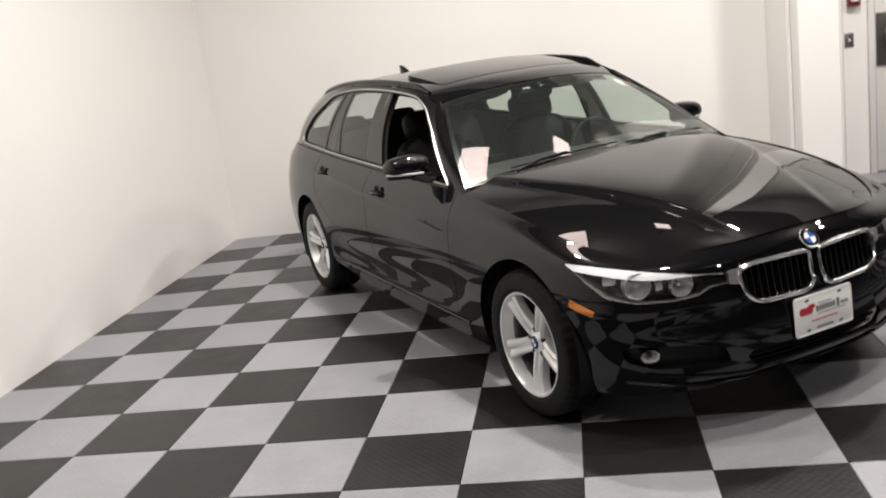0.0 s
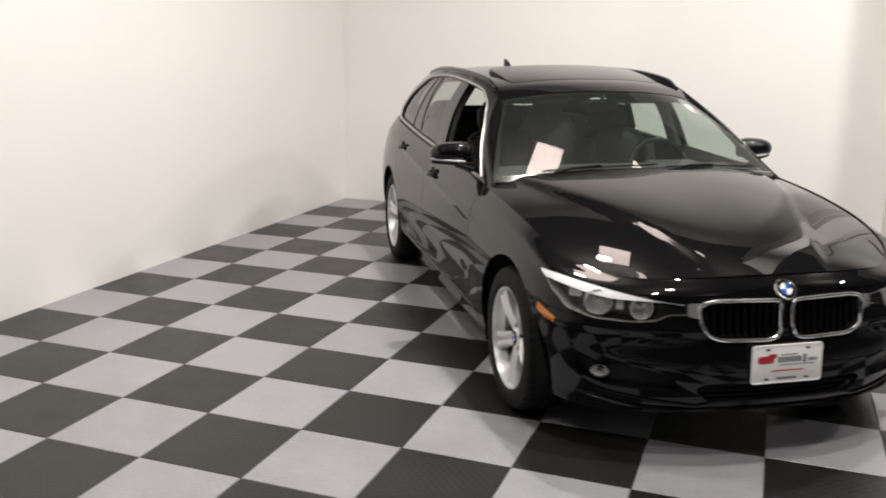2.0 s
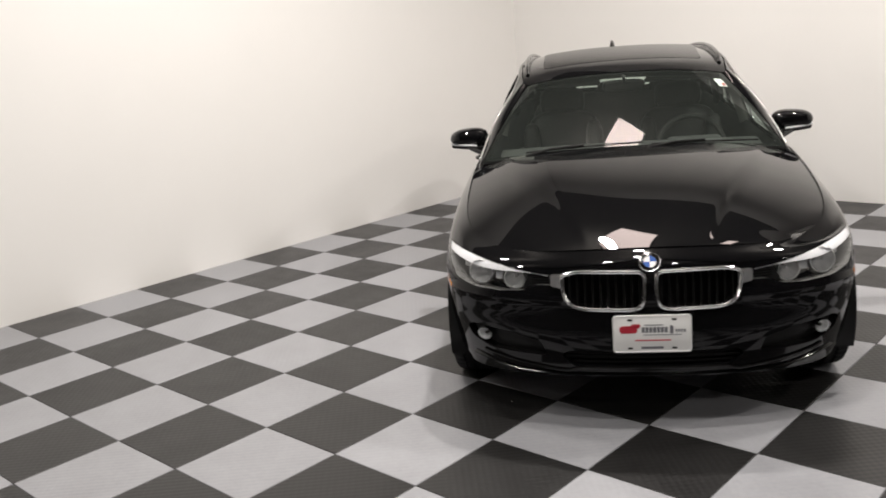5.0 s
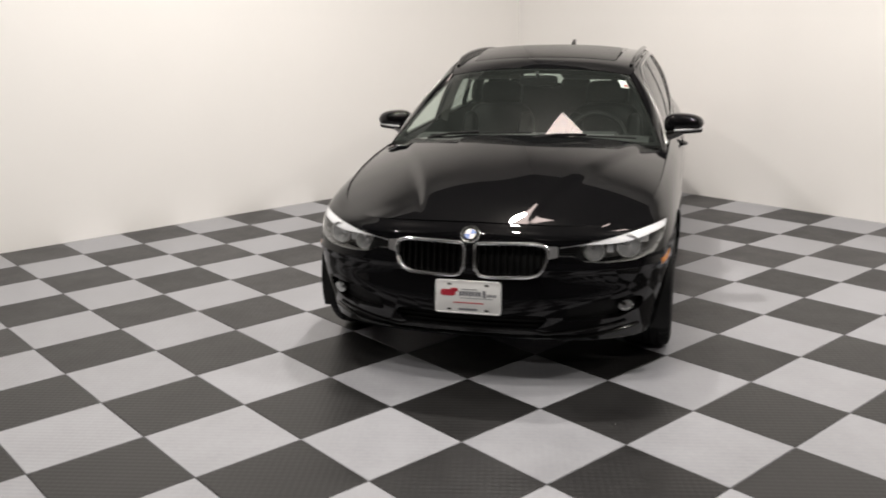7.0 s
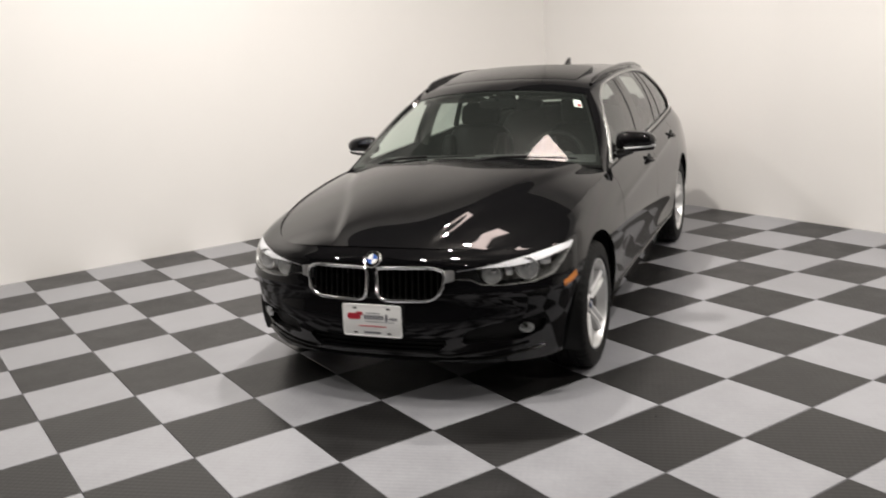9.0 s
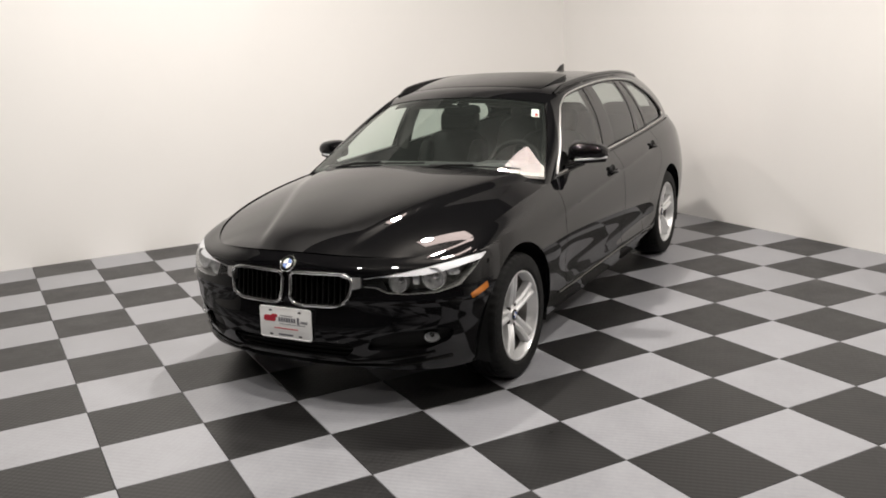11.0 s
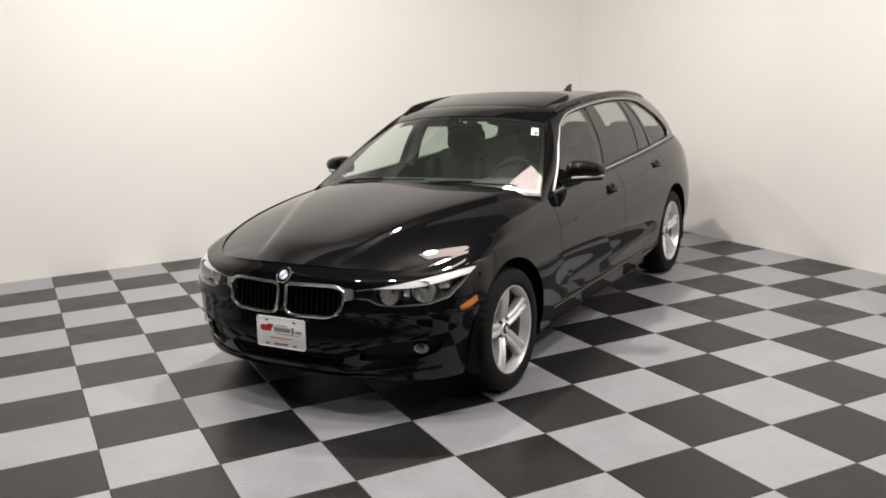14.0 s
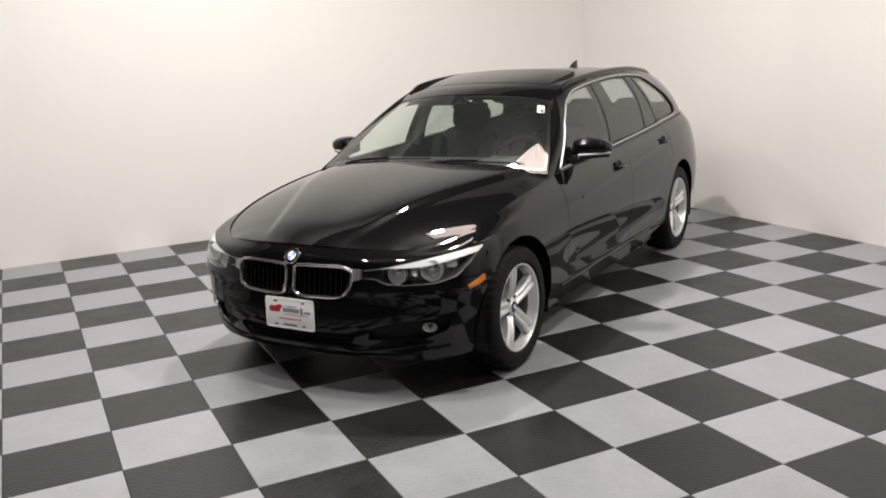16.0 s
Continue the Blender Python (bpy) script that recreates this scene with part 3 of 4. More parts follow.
for flip in (False, True):
    way = mirrored if flip else (lambda sheet: sheet)
    frame_sheet = flanged(patch(side_point, U_ALL, V_ALL, lambda p, u, v: -DLO(u, v)), 0.012)
    part("window_surround", way(frame_sheet), PAINT, car)
    for name, lo, hi in (("window_seal", -1, 9), ("centre_pillar", .242, .306), ("window_divider", .440, .461), ("rear_pillar", .531, .547)):
        def region(p, u, v):
            if name == "window_seal":
                return min(DLO(u, v) - 0.002, 0.010 - DLO(u, v))
            return min(DLO(u, v) - 0.009, not_pane(p, u, v), u - lo - {.242: .032, .440: .092, .531: .047}[lo] * v + 0.006, hi + {.306: .033, .461: .087, .547: .050}[hi] * v + 0.006 - u)
        deep = patch(lambda u, v: side_point(u, v) - Vector((0, 0.006, 0)), U_ALL, V_ALL, region)
        part(name, way(flanged(deep, 0.02)), GLOSS_BLACK, car, "gloss black window pillar" if "pillar" in name else "black rubber seal")
    for name, region in PANES:
        if flip and name == "front_door_glass":
            continue
        pane = patch(lambda u, v: side_point(u, v) - Vector((0, 0.010, 0)), U_ALL, V_ALL, region)
        ob = part(name, way(pane), SIDE_GLASS, car, "tinted glass pane")
        ob.visible_shadow = False
    # chrome line round the windows
    ring = []
    outline = rounded(TRIM_LINE, CORNERS, 8)
    for k in range(len(outline)):
        (u0, v0), (u1, v1) = outline[k], outline[(k + 1) % len(outline)]
        n = max(1, int(math.hypot((u1 - u0) * 3, v1 - v0) / 0.06))
        for i in range(n):
            ring.append(side_point(u0 + (u1 - u0) * i / n, v0 + (v1 - v0) * i / n) + Vector((0, 0.004, 0)))
    part("window_trim", way(tube(ring, 0.0054, True, 8)), TRIM_METAL, car, "bright chrome strip")

    # A pillar between the windscreen and the side
    def pillar(a, b):
        p = screen_point(1.0, b)
        q = side_point(0, b)
        mid = (p + q) / 2 + Vector((0.005, 0.006, 0.007))
        return (p * (1 - a) + mid * a) * (1 - a) + (mid * (1 - a) + q * a) * a
    part("windscreen_pillar", way(flanged(patch(pillar, steps(-0.02, 1.02, 10), steps(-0.12, 1, 30)), 0.02)), PAINT, car)

screen = patch(screen_point, steps(-0.985, 0.985, 48), steps(0.0, 0.995, 36))
ob = part("windscreen", screen, SCREEN, car, "clear laminated windscreen")
ob.visible_shadow = False
band = patch(lambda a, b: screen_point(a, b) - Vector((0.004, 0, 0.005)), steps(-0.99, 0.99, 60), steps(-0.02, 1, 50),
             lambda p, a, b: 0.03 - min((1 - abs(a)) * 0.7, b * 0.55 + 0.006, (1 - b) * 0.6 + 0.022))
part("screen_border", band, GLOSS_BLACK, car, "black printed border of the windscreen")

SUNROOF = in_polygon(rounded([(-.78, .125), (.78, .125), (.78, .345), (-.78, .345)], .03))
REAR_PANE = in_polygon(rounded([(-.78, .365), (.78, .365), (.78, .66), (-.78, .66)], .03))
A_ROOF, B_ROOF = steps(-1, 1, 60), steps(0, 1, 70)
roof = patch(roof_point, A_ROOF, B_ROOF, lambda p, a, b: min(-SUNROOF(a, b), -REAR_PANE(a, b)) - 0.001)
part("roof", flanged(roof, 0.015), PAINT, car)
pane = patch(lambda a, b: roof_point(a, b) + Vector((0, 0, 0.13 * max(0, b - 0.13))), A_ROOF, B_ROOF, lambda p, a, b: SUNROOF(a, b) - 0.006)
part("sunroof", flanged(pane, 0.05), GLOSS_BLACK, car, "dark glass sunroof, tilted open")
pane = patch(lambda a, b: roof_point(a, b) - Vector((0, 0, 0.001)), A_ROOF, B_ROOF, lambda p, a, b: REAR_PANE(a, b) - 0.006)
part("roof_pane", flanged(pane, 0.015), GLOSS_BLACK, car, "dark fixed roof glass")
part("headliner", patch(lambda a, b: roof_point(a, b) - Vector((0, 0, 0.05)), steps(-0.95, 0.95, 20), steps(0.02, 0.97, 20)), HEADLINER, car)


def tail_point(a, b):
    top = roof_point(a, 1)
    low = crest(13 - 2 * abs(a))
    low = Vector((low.x, math.copysign(low.y, a), low.z))
    p = top.lerp(low, b)
    return p + Vector((-0.05, 0, 0.03)) * math.sin(math.pi * b) * 0.8


BACK = in_polygon(rounded([(-.82, .12), (.82, .12), (.78, .80), (-.78, .80)], .06))
sheet = patch(tail_point, steps(-1, 1, 40), steps(0, 1, 30), lambda p, a, b: -BACK(a, b))
part("tailgate", flanged(sheet, 0.012), PAINT, car)
sheet = patch(tail_point, steps(-1, 1, 40), steps(0, 1, 30), lambda p, a, b: BACK(a, b))
ob = part("rear_window", sheet, SIDE_GLASS, car, "tinted rear window")
ob.visible_shadow = False


# ---- details on the car ----
nose_grid = [(s, t, hull(s, t)) for s in steps(0, 6, 60) for t in steps(0.4, 5, 46)]


def nose(y, z):
    """The point of the front end at that y and z."""
    side = -1 if y < 0 else 1
    y = abs(y)
    s, t, _ = min(nose_grid, key=lambda g: (g[2].y - y) ** 2 + (g[2].z - z) ** 2)
    for _ in range(12):
        p = hull(s, t)
        e = 1e-3
        ps, pt = (hull(min(s + e, 12.9), t) - p) / e, (hull(s, t + e) - p) / e
        det = ps.y * pt.z - ps.z * pt.y
        if abs(det) < 1e-9:
            break
        dy, dz = y - p.y, z - p.z
        s = min(7, max(0, s + (dy * pt.z - dz * pt.y) / det))
        t = min(4.999, max(0, t + (ps.y * dz - ps.z * dy) / det))
    p = hull(s, t)
    return Vector((p.x, p.y * side, p.z))


flank_grid = [hull(s, t) for s in steps(4, 11, 220) for t in steps(0.5, 5, 60)]


def flank(x, z):
    """The point of the left flank at that x and z."""
    return min(flank_grid, key=lambda p: (p.x - x) ** 2 + (p.z - z) ** 2).copy()


def both_sides(name, sheet, mat, label="", parent=None):
    a = part(name, sheet, mat, parent or car, label)
    b = part(name, mirrored(sheet), mat, parent or car, label)
    return a, b


def to_sheet(bm):
    bm.verts.index_update()
    sheet = [v.co.copy() for v in bm.verts], [tuple(v.index for v in f.verts) for f in bm.faces]
    bm.free()
    return sheet


def placed(sheet, m):
    return [m @ Vector(v) for v in sheet[0]], sheet[1]


# wheels
def spoke_sheet(turn):
    """One broad spoke with two ridges and a groove between them."""
    rows, verts, faces = 12, [], []
    for i in range(rows + 1):
        f = i / rows
        r = 0.035 + 0.183 * f
        w = 0.032 + 0.003 * math.cos(f * math.pi) * (1 - f) + 0.016 * f ** 3
        top = 0.018 - 0.030 * (1 - f) ** 2 + 0.004 * f
        for c, h in ((-1.0, -0.045), (-0.98, -0.010), (-0.70, 0.0), (-0.40, -0.001), (0.0, -0.017), (0.40, -0.001), (0.70, 0.0), (0.98, -0.010), (1.0, -0.045)):
            verts.append(Vector((r * math.cos(turn) - c * w * math.sin(turn), top + h, r * math.sin(turn) + c * w * math.cos(turn))))
    for i in range(rows):
        for k in range(8):
            a = i * 9 + k
            faces.append((a, a + 1, a + 10, a + 9))
    return verts, faces


def add_wheel(x0, side, spin, steer=0.0):
    R = 0.3185
    prof = [(0.222, -0.105), (0.232, -0.113), (0.27, -0.118), (0.300, -0.108), (R - 0.004, -0.09)]
    for g in (-0.055, -0.018, 0.018, 0.055):
        prof += [(R, g - 0.006), (R - 0.007, g - 0.004), (R - 0.007, g + 0.004), (R, g + 0.006)]
    prof += [(R - 0.004, 0.09), (0.306, 0.106), (0.300, 0.1075), (0.297, 0.110), (0.272, 0.1165), (0.248, 0.115), (0.244, 0.1155), (0.236, 0.112), (0.229, 0.104), (0.222, 0.098)]
    m = pose(x0, 0.768 * side, 0.3185, 0, 0, steer + (0 if side > 0 else 180))
    wheel = part("wheel", lathe([(0.2225, 0.100), (0.2275, 0.104), (0.2265, 0.108), (0.219, 0.107), (0.2145, 0.098), (0.211, 0.075), (0.205, 0.052)], 72), ALLOY, car, "silver alloy wheel with five broad spokes")
    wheel.matrix_basis = m
    tyre = lathe(prof, 144)
    for k, v in enumerate(tyre[0]):
        # cross grooves in the shoulders of the tread
        reach = math.hypot(v[0], v[2])
        if (k // len(prof)) % 3 == 0 and reach > 0.298 and 0.05 < abs(v[1]) < 0.109:
            tyre[0][k] = (v[0] * (1 - 0.005 / reach), v[1], v[2] * (1 - 0.005 / reach))
    part("tyre", tyre, RUBBER, wheel, "black rubber tyre")
    part("brake_disc", lathe([(0.0, -0.02), (0.07, -0.02), (0.075, -0.03), (0.138, -0.032), (0.14, -0.05), (0.0, -0.055)], 48), DISC, wheel)
    part("barrel", lathe([(0.205, 0.053), (0.200, 0.03), (0.194, -0.02), (0.196, -0.075), (0.215, -0.10)], 60), STEEL, wheel, "grey metal inner barrel")
    part("wheel_back", lathe([(0.0, -0.07), (0.20, -0.07)], 36), TRIM, wheel)
    part("hub_cover", lathe([(0.0, 0.007), (0.030, 0.006), (0.034, 0.001), (0.054, -0.004), (0.068, -0.018), (0.072, -0.05)], 40), ALLOY, wheel)
    part("hub_badge", lathe([(0.0, 0.0105), (0.027, 0.0095), (0.030, 0.004)], 28), GLOSS_BLACK, wheel, "dark round hub badge")
    for k in range(4):
        fan = [Vector((0, 0.0115, 0))] + [Vector((0.018 * math.cos(radians(90 * k + d)), 0.0115, 0.018 * math.sin(radians(90 * k + d)))) for d in range(0, 91, 15)]
        part("hub_badge_quarter", (fan, [tuple(range(len(fan)))[::-1]]), PRINT_BLUE if k % 2 else WHITE_PLASTIC, wheel)
    for k in range(5):
        a = radians(spin + 72 * k)
        part("spoke", placed(spoke_sheet(a), pose(0, 0.082 - 0.008, 0)), ALLOY, wheel)
        b = a + radians(36)
        bolt = lathe([(0.0, 0.001), (0.010, 0.001), (0.012, -0.003), (0.012, -0.02)], 6)
        part("wheel_bolt", placed(bolt, pose(0.054 * math.cos(b), 0.0, 0.054 * math.sin(b))), DISC, wheel)
    for ob in wheel.children:
        if ob.name.startswith(("hub", "wheel_bolt")):
            ob.location.y += 0.066
    return wheel


add_wheel(AXLE_F, 1, 82)
add_wheel(AXLE_R, 1, 20)
add_wheel(AXLE_F, -1, 50)
add_wheel(AXLE_R, -1, 10)

# headlights
LAMP_S, LAMP_T = steps(1.2, 5.2, 110), steps(2.6, 5, 60)


def lamp_inside(p, s, t):
    return LAMP(p.y, p.z) - 0.0015 if p.x > 0.1 else -1


def deep_lamp(depth):
    def at(s, t):
        p = hull(s, t)
        return Vector((p.x - depth * 0.9, p.y - depth * 0.45 * smooth((p.y - 0.4) / 0.4), p.z))
    return at


def brow_region(p, s, t):
    # a bright band under the upper edge, thin at its inner end
    if p.x < 0.1 or p.y < 0.40:
        return -1
    top = 0.641 + 0.180 * (p.y - 0.372) + 0.016 * smooth((p.y - 0.6) / 0.25)
    w = 0.009 + 0.040 * smooth((p.y - 0.42) / 0.34)
    return min(LAMP(p.y, p.z) - 0.003, p.z - (top - w))


outer = lambda s, t: hull(s, t)
for flip in (False, True):
    way = mirrored if flip else (lambda sheet: sheet)
    lamp = part("headlight", way(patch(deep_lamp(0.115), LAMP_S, LAMP_T, lambda p, s, t: LAMP(hull(s, t).y, p.z) + 0.004 if p.x > 0.05 else -1)), HOUSING, car, "clear headlight with two round lamps and a white brow")
    rim = patch(hull, LAMP_S, LAMP_T, lamp_inside)
    edge = flanged(rim, 0.12)
    part("lamp_wall", way((edge[0], edge[1][len(rim[1]):])), HOUSING, lamp)
    part("brow", way(patch(deep_lamp(0.003), LAMP_S, steps(2.6, 5, 120), brow_region)), BROW, lamp, "white light bar")
    for y, z, r in ((0.548, 0.616, 0.043), (0.690, 0.632, 0.050)):
        p = nose(y, z) - Vector((0.062, 0.012, 0))
        m = Matrix.Translation(p) @ pose(0, 0, 0, 0, 0, -90 + (8 if y < 0.6 else 14))
        bowl = part("reflector", way(placed(lathe([(r, 0.034), (r * 0.98, 0.020), (r * 0.88, 0.002), (r * 0.66, -0.016), (r * 0.34, -0.027), (0.001, -0.030)], 14), m)), REFLECTOR, lamp, "faceted bright reflector", 4)
        part("lamp_bezel", way(placed(lathe([(r * 0.99, 0.030), (r * 1.01, 0.038), (r * 1.07, 0.036), (r * 1.08, 0.0)], 36), m)), SATIN, lamp)
        part("bulb_cap", way(placed(lathe([(0.001, 0.012), (r * 0.16, 0.009), (r * 0.22, 0.0), (r * 0.22, -0.03)], 20), m)), REFLECTOR, bowl)
    # bright wall between the bowls and a small corner reflector
    p = nose(0.620, 0.622) - Vector((0.050, 0.012, 0))
    part("lamp_bridge", way(placed(to_sheet(box(-0.016, 0.016, -0.006, 0.006, -0.020, 0.022, 0.005)), Matrix.Translation(p) @ pose(0, 0, 0, 0, 0, -80))), SATIN, lamp)
    p = nose(0.775, 0.655) - Vector((0.045, 0.030, 0))
    part("corner_reflector", way(placed(to_sheet(box(-0.026, 0.026, -0.005, 0.005, -0.024, 0.020, 0.005)), Matrix.Translation(p) @ pose(0, 0, 0, 0, 0, -55))), REFLECTOR, lamp)
    for k in range(3):
        line = [nose(y, 0.607 + 0.010 * k + 0.02 * (y - 0.39)) - Vector((0.014, 0, 0)) for y in steps(0.385, 0.47, 8)]
        part("lamp_fin", way(tube(line, 0.0022, False, 6)), GLOSS_BLACK, lamp)
    part("inner_cover", way(patch(deep_lamp(0.016), LAMP_S, LAMP_T, lambda p, s, t: min(LAMP(hull(s, t).y, p.z) - 0.002, 0.50 - p.y - 0.5 * (p.z - 0.60)) if p.x > 0.1 else -1)), TRIM, lamp)
    cover = part("lens", way(rim), LENS, lamp, "clear plastic lens")
    cover.visible_shadow = False

    # kidney grille: chrome frame, dark back and upright slats
    ring = [nose(y, z) + Vector((0.012, 0, 0.0)) for y, z in KIDNEY_OUTLINE]
    grille = part("grille", way(tube(ring, 0.0080, True, 10)), CHROME, car, "chrome-framed kidney-shaped grille with black slats")
    part("frame_side", way(flanged(patch(lambda s, t: hull(s, t) - Vector((0.0, 0, 0)), steps(0, 2.2, 40), steps(2, 5, 60), lambda p, s, t: min(KIDNEY(p.y, p.z) + 0.010, 0.004 - KIDNEY(p.y, p.z))), 0.05)), GLOSS_BLACK, grille)
    part("grille_back", way(patch(lambda s, t: hull(s, t) - Vector((0.075, 0, 0)), steps(0, 2.4, 20), steps(2, 5, 20), lambda p, s, t: KIDNEY(p.y, p.z) + 0.02)), TRIM, grille)
    for k in range(10):
        y = 0.042 + 0.0305 * k
        zs = [z for z in steps(0.50, 0.67, 60) if KIDNEY(y, z) > 0.004]
        if len(zs) > 4:
            lo, hi = nose(y, zs[0]), nose(y, zs[-1])
            bar = box(-0.045, 0.0, -0.0035, 0.0035, 0, 1, 0.0)
            verts, faces = to_sheet(bar)
            verts = [lo.lerp(hi, v.z) + Vector((v.x - 0.004, v.y, 0)) for v in verts]
            part("slat", way((verts, faces)), GLOSS_BLACK, grille)
    # bright wedge between grille and lamp
    wedge = patch(lambda s, t: hull(s, t) + Vector((0.010, 0, 0)), steps(1, 2.6, 40), steps(2.4, 5, 60), lambda p, s, t: min(p.y - 0.340, 0.392 - p.y, p.z - 0.590 - 0.2 * (p.y - 0.34), 0.648 - p.z))
    part("grille_wing", way(flanged(wedge, 0.02)), SATIN, car, "chrome end piece of the grille")

    # side scoop of the bumper with the fog lamp at its outer end
    deep = patch(lambda s, t: hull(s, t) - Vector((0.036, 0.014 * smooth((hull(s, t).y - 0.5) / 0.2), 0)), steps(0.9, 4.6, 80), steps(0.2, 3, 60), lambda p, s, t: SCOOP(hull(s, t).y, p.z) + 0.012)
    bay = part("side_scoop", way(deep), TRIM, car, "black scoop of the bumper beside the fog lamp")
    rimb = patch(hull, steps(0.9, 4.6, 90), steps(0.2, 3, 70), lambda p, s, t: SCOOP(p.y, p.z))
    edge = flanged(rimb, 0.046)
    part("scoop_wall", way((edge[0], edge[1][len(rimb[1]):])), GLOSS_BLACK, bay)
    p = nose(0.682, 0.366)
    m = Matrix.Translation(p - Vector((0.020, 0.006, 0))) @ pose(0, 0, 0, 0, 0, -90 + 26) @ Matrix.Diagonal((1.02, 1, 0.74, 1))
    fog = part("fog_lamp", way(placed(lathe([(0.029, 0.0), (0.032, 0.018), (0.0345, 0.021), (0.036, 0.016), (0.037, -0.01)], 36), m)), CHROME, car, "small oval fog lamp")
    part("reflector", way(placed(lathe([(0.001, -0.018), (0.012, -0.015), (0.024, -0.002), (0.031, 0.016)], 12), m)), REFLECTOR, fog, "", 4)
    part("bulb_cap", way(placed(lathe([(0.001, 0.008), (0.008, 0.005), (0.009, -0.012)], 16), m)), DISC, fog)
    part("lens", way(placed(lathe([(0.001, 0.027), (0.02, 0.025), (0.034, 0.02)], 30), m)), LENS, fog)

# lower intake with a mesh of bars
sheet = patch(lambda s, t: hull(s, t) - Vector((0.055, 0, 0)), steps(0, 3, 40), steps(0, 4, 50), lambda p, s, t: INTAKE(p.y, p.z) + 0.02)
back = part("intake", sheet, TRIM, car, "black lower air intake")
part("intake_back", mirrored(sheet), TRIM, back)
for z in (0.285, 0.305, 0.325):
    line = [nose(y, z) - Vector((0.03, 0, 0)) for y in steps(-0.37, 0.37, 26) if INTAKE(y, z) > -0.01]
    part("intake_bar", tube(line, 0.005, False, 6), TRIM, back)
# lip under the nose: raised along the middle intake, stepping down and then rising to the corners
LIP_LINE = rounded([(-0.750, 0.304), (-0.66, 0.280), (-0.50, 0.262), (-0.33, 0.246), (-0.285, 0.266), (0, 0.270), (0.285, 0.266), (0.33, 0.246), (0.50, 0.262), (0.66, 0.280), (0.750, 0.304)], 0.03)[6:-6]
fine = [(y0 + (y1 - y0) * f, z0 + (z1 - z0) * f) for (y0, z0), (y1, z1) in zip(LIP_LINE, LIP_LINE[1:]) for f in (0, 0.25, 0.5, 0.75)]
part("lip", tube([nose(y, z) + Vector((0.003, 0, 0)) for y, z in fine], 0.009, False, 8, 0.7), GLOSS_BLACK, car, "gloss black lower lip")
line = [nose(y, 0.228 + 0.03 * smooth((abs(y) - 0.5) / 0.25)) + Vector((0.004, 0, 0)) for y in steps(-0.74, 0.74, 60)]
part("splitter", tube(line, 0.010, False, 8, 0.6), GLOSS_BLACK, car, "gloss black splitter edge")

# round badge on the nose
bm_at = nose(0, 0.690)
BADGE = Matrix.Translation(bm_at + Vector((0.004, 0, 0))) @ pose(0, 0, 0, 0, -38, 0) @ pose(0, 0, 0, 0, 0, -90)
badge = part("badge", placed(lathe([(0.0, 0.0), (0.041, 0.0), (0.043, 0.003), (0.041, 0.0065), (0.0385, 0.006), (0.038, 0.004)], 44), BADGE), CHROME, car, "round blue, white and black badge")
part("badge_ring", placed(lathe([(0.0385, 0.0055), (0.027, 0.0065), (0.0255, 0.0075), (0.024, 0.0065)], 44), BADGE), GLOSS_BLACK, badge)
for k in range(4):
    fan = [Vector((0, 0.007, 0))] + [Vector((0.025 * math.cos(radians(90 * k + d)), 0.007, 0.025 * math.sin(radians(90 * k + d)))) for d in range(0, 91, 10)]
    part("badge_quarter", placed((fan, [tuple(range(len(fan)))[::-1]]), BADGE), PRINT_BLUE if k % 2 else WHITE_PLASTIC, badge)

# number plate
mid = Vector((nose(0, 0.41).x + 0.010, 0.0, 0.414))
PLATE = Matrix.Translation(mid) @ pose(0, 0, 0, 0, -3, 0)
plate = part("number_plate", placed(to_sheet(box(-0.004, 0.002, -0.146, 0.146, -0.071, 0.071, 0.0018)), PLATE), WHITE_PLASTIC, car, "white dealer plate with red and grey print")
outline = [(0, y, z) for y, z in rounded([(-0.148, -0.073), (0.148, -0.073), (0.148, 0.073), (-0.148, 0.073)], 0.012)]
part("plate_frame", placed(tube(outline, 0.004, True, 6), PLATE), WHITE_PLASTIC, plate)
part("plate_holder", placed(to_sheet(box(-0.03, -0.005, -0.14, 0.14, -0.065, 0.065, 0.006)), PLATE), TRIM, plate)


def print_bar(y0, y1, z0, z1, mat, round_by=0.0):
    y0, y1, z0, z1 = y0 * 0.95, y1 * 0.95, z0 * 0.92, z1 * 0.92
    pts = rounded([(y0, z0), (y1, z0), (y1, z1), (y0, z1)], round_by) if round_by else [(y0, z0), (y1, z0), (y1, z1), (y0, z1)]
    verts = [Vector((0.0032, y, z)) for y, z in pts] + [Vector((0.0015, y, z)) for y, z in pts]
    n = len(pts)
    faces = [tuple(range(n))] + [(k, n + k, n + (k + 1) % n, (k + 1) % n) for k in range(n)]
    part("print", placed((verts, faces), PLATE), mat, plate)


# y here runs to the reader's right
print_bar(-0.133, -0.060, 0.004, 0.036, PRINT_RED, 0.014)
print_bar(-0.085, -0.048, 0.026, 0.044, PRINT_RED, 0.007)
for k in range(7):
    print_bar(-0.042 + 0.0155 * k, -0.030 + 0.0155 * k, 0.006, 0.030, PRINT_GREY, 0.003)
print_bar(0.072, 0.086, 0.000, 0.036, PRINT_GREY, 0.003)
for k in range(4):
    print_bar(0.094 + 0.011 * k, 0.102 + 0.011 * k, 0.006, 0.020, PRINT_GREY, 0.002)
print_bar(-0.035, 0.12, -0.006, -0.003, PRINT_GREY)
print_bar(-0.030, 0.045, 0.037, 0.041, PRINT_GREY)
print_bar(-0.07, 0.075, -0.031, -0.026, PRINT_RED)
print_bar(-0.045, 0.045, -0.066, -0.056, PRINT_GREY)
for y in (-0.09, 0.09):
    for z in (-0.063, 0.063):
        print_bar(y - 0.010, y + 0.010, z - 0.004, z + 0.004, TRIM, 0.003)


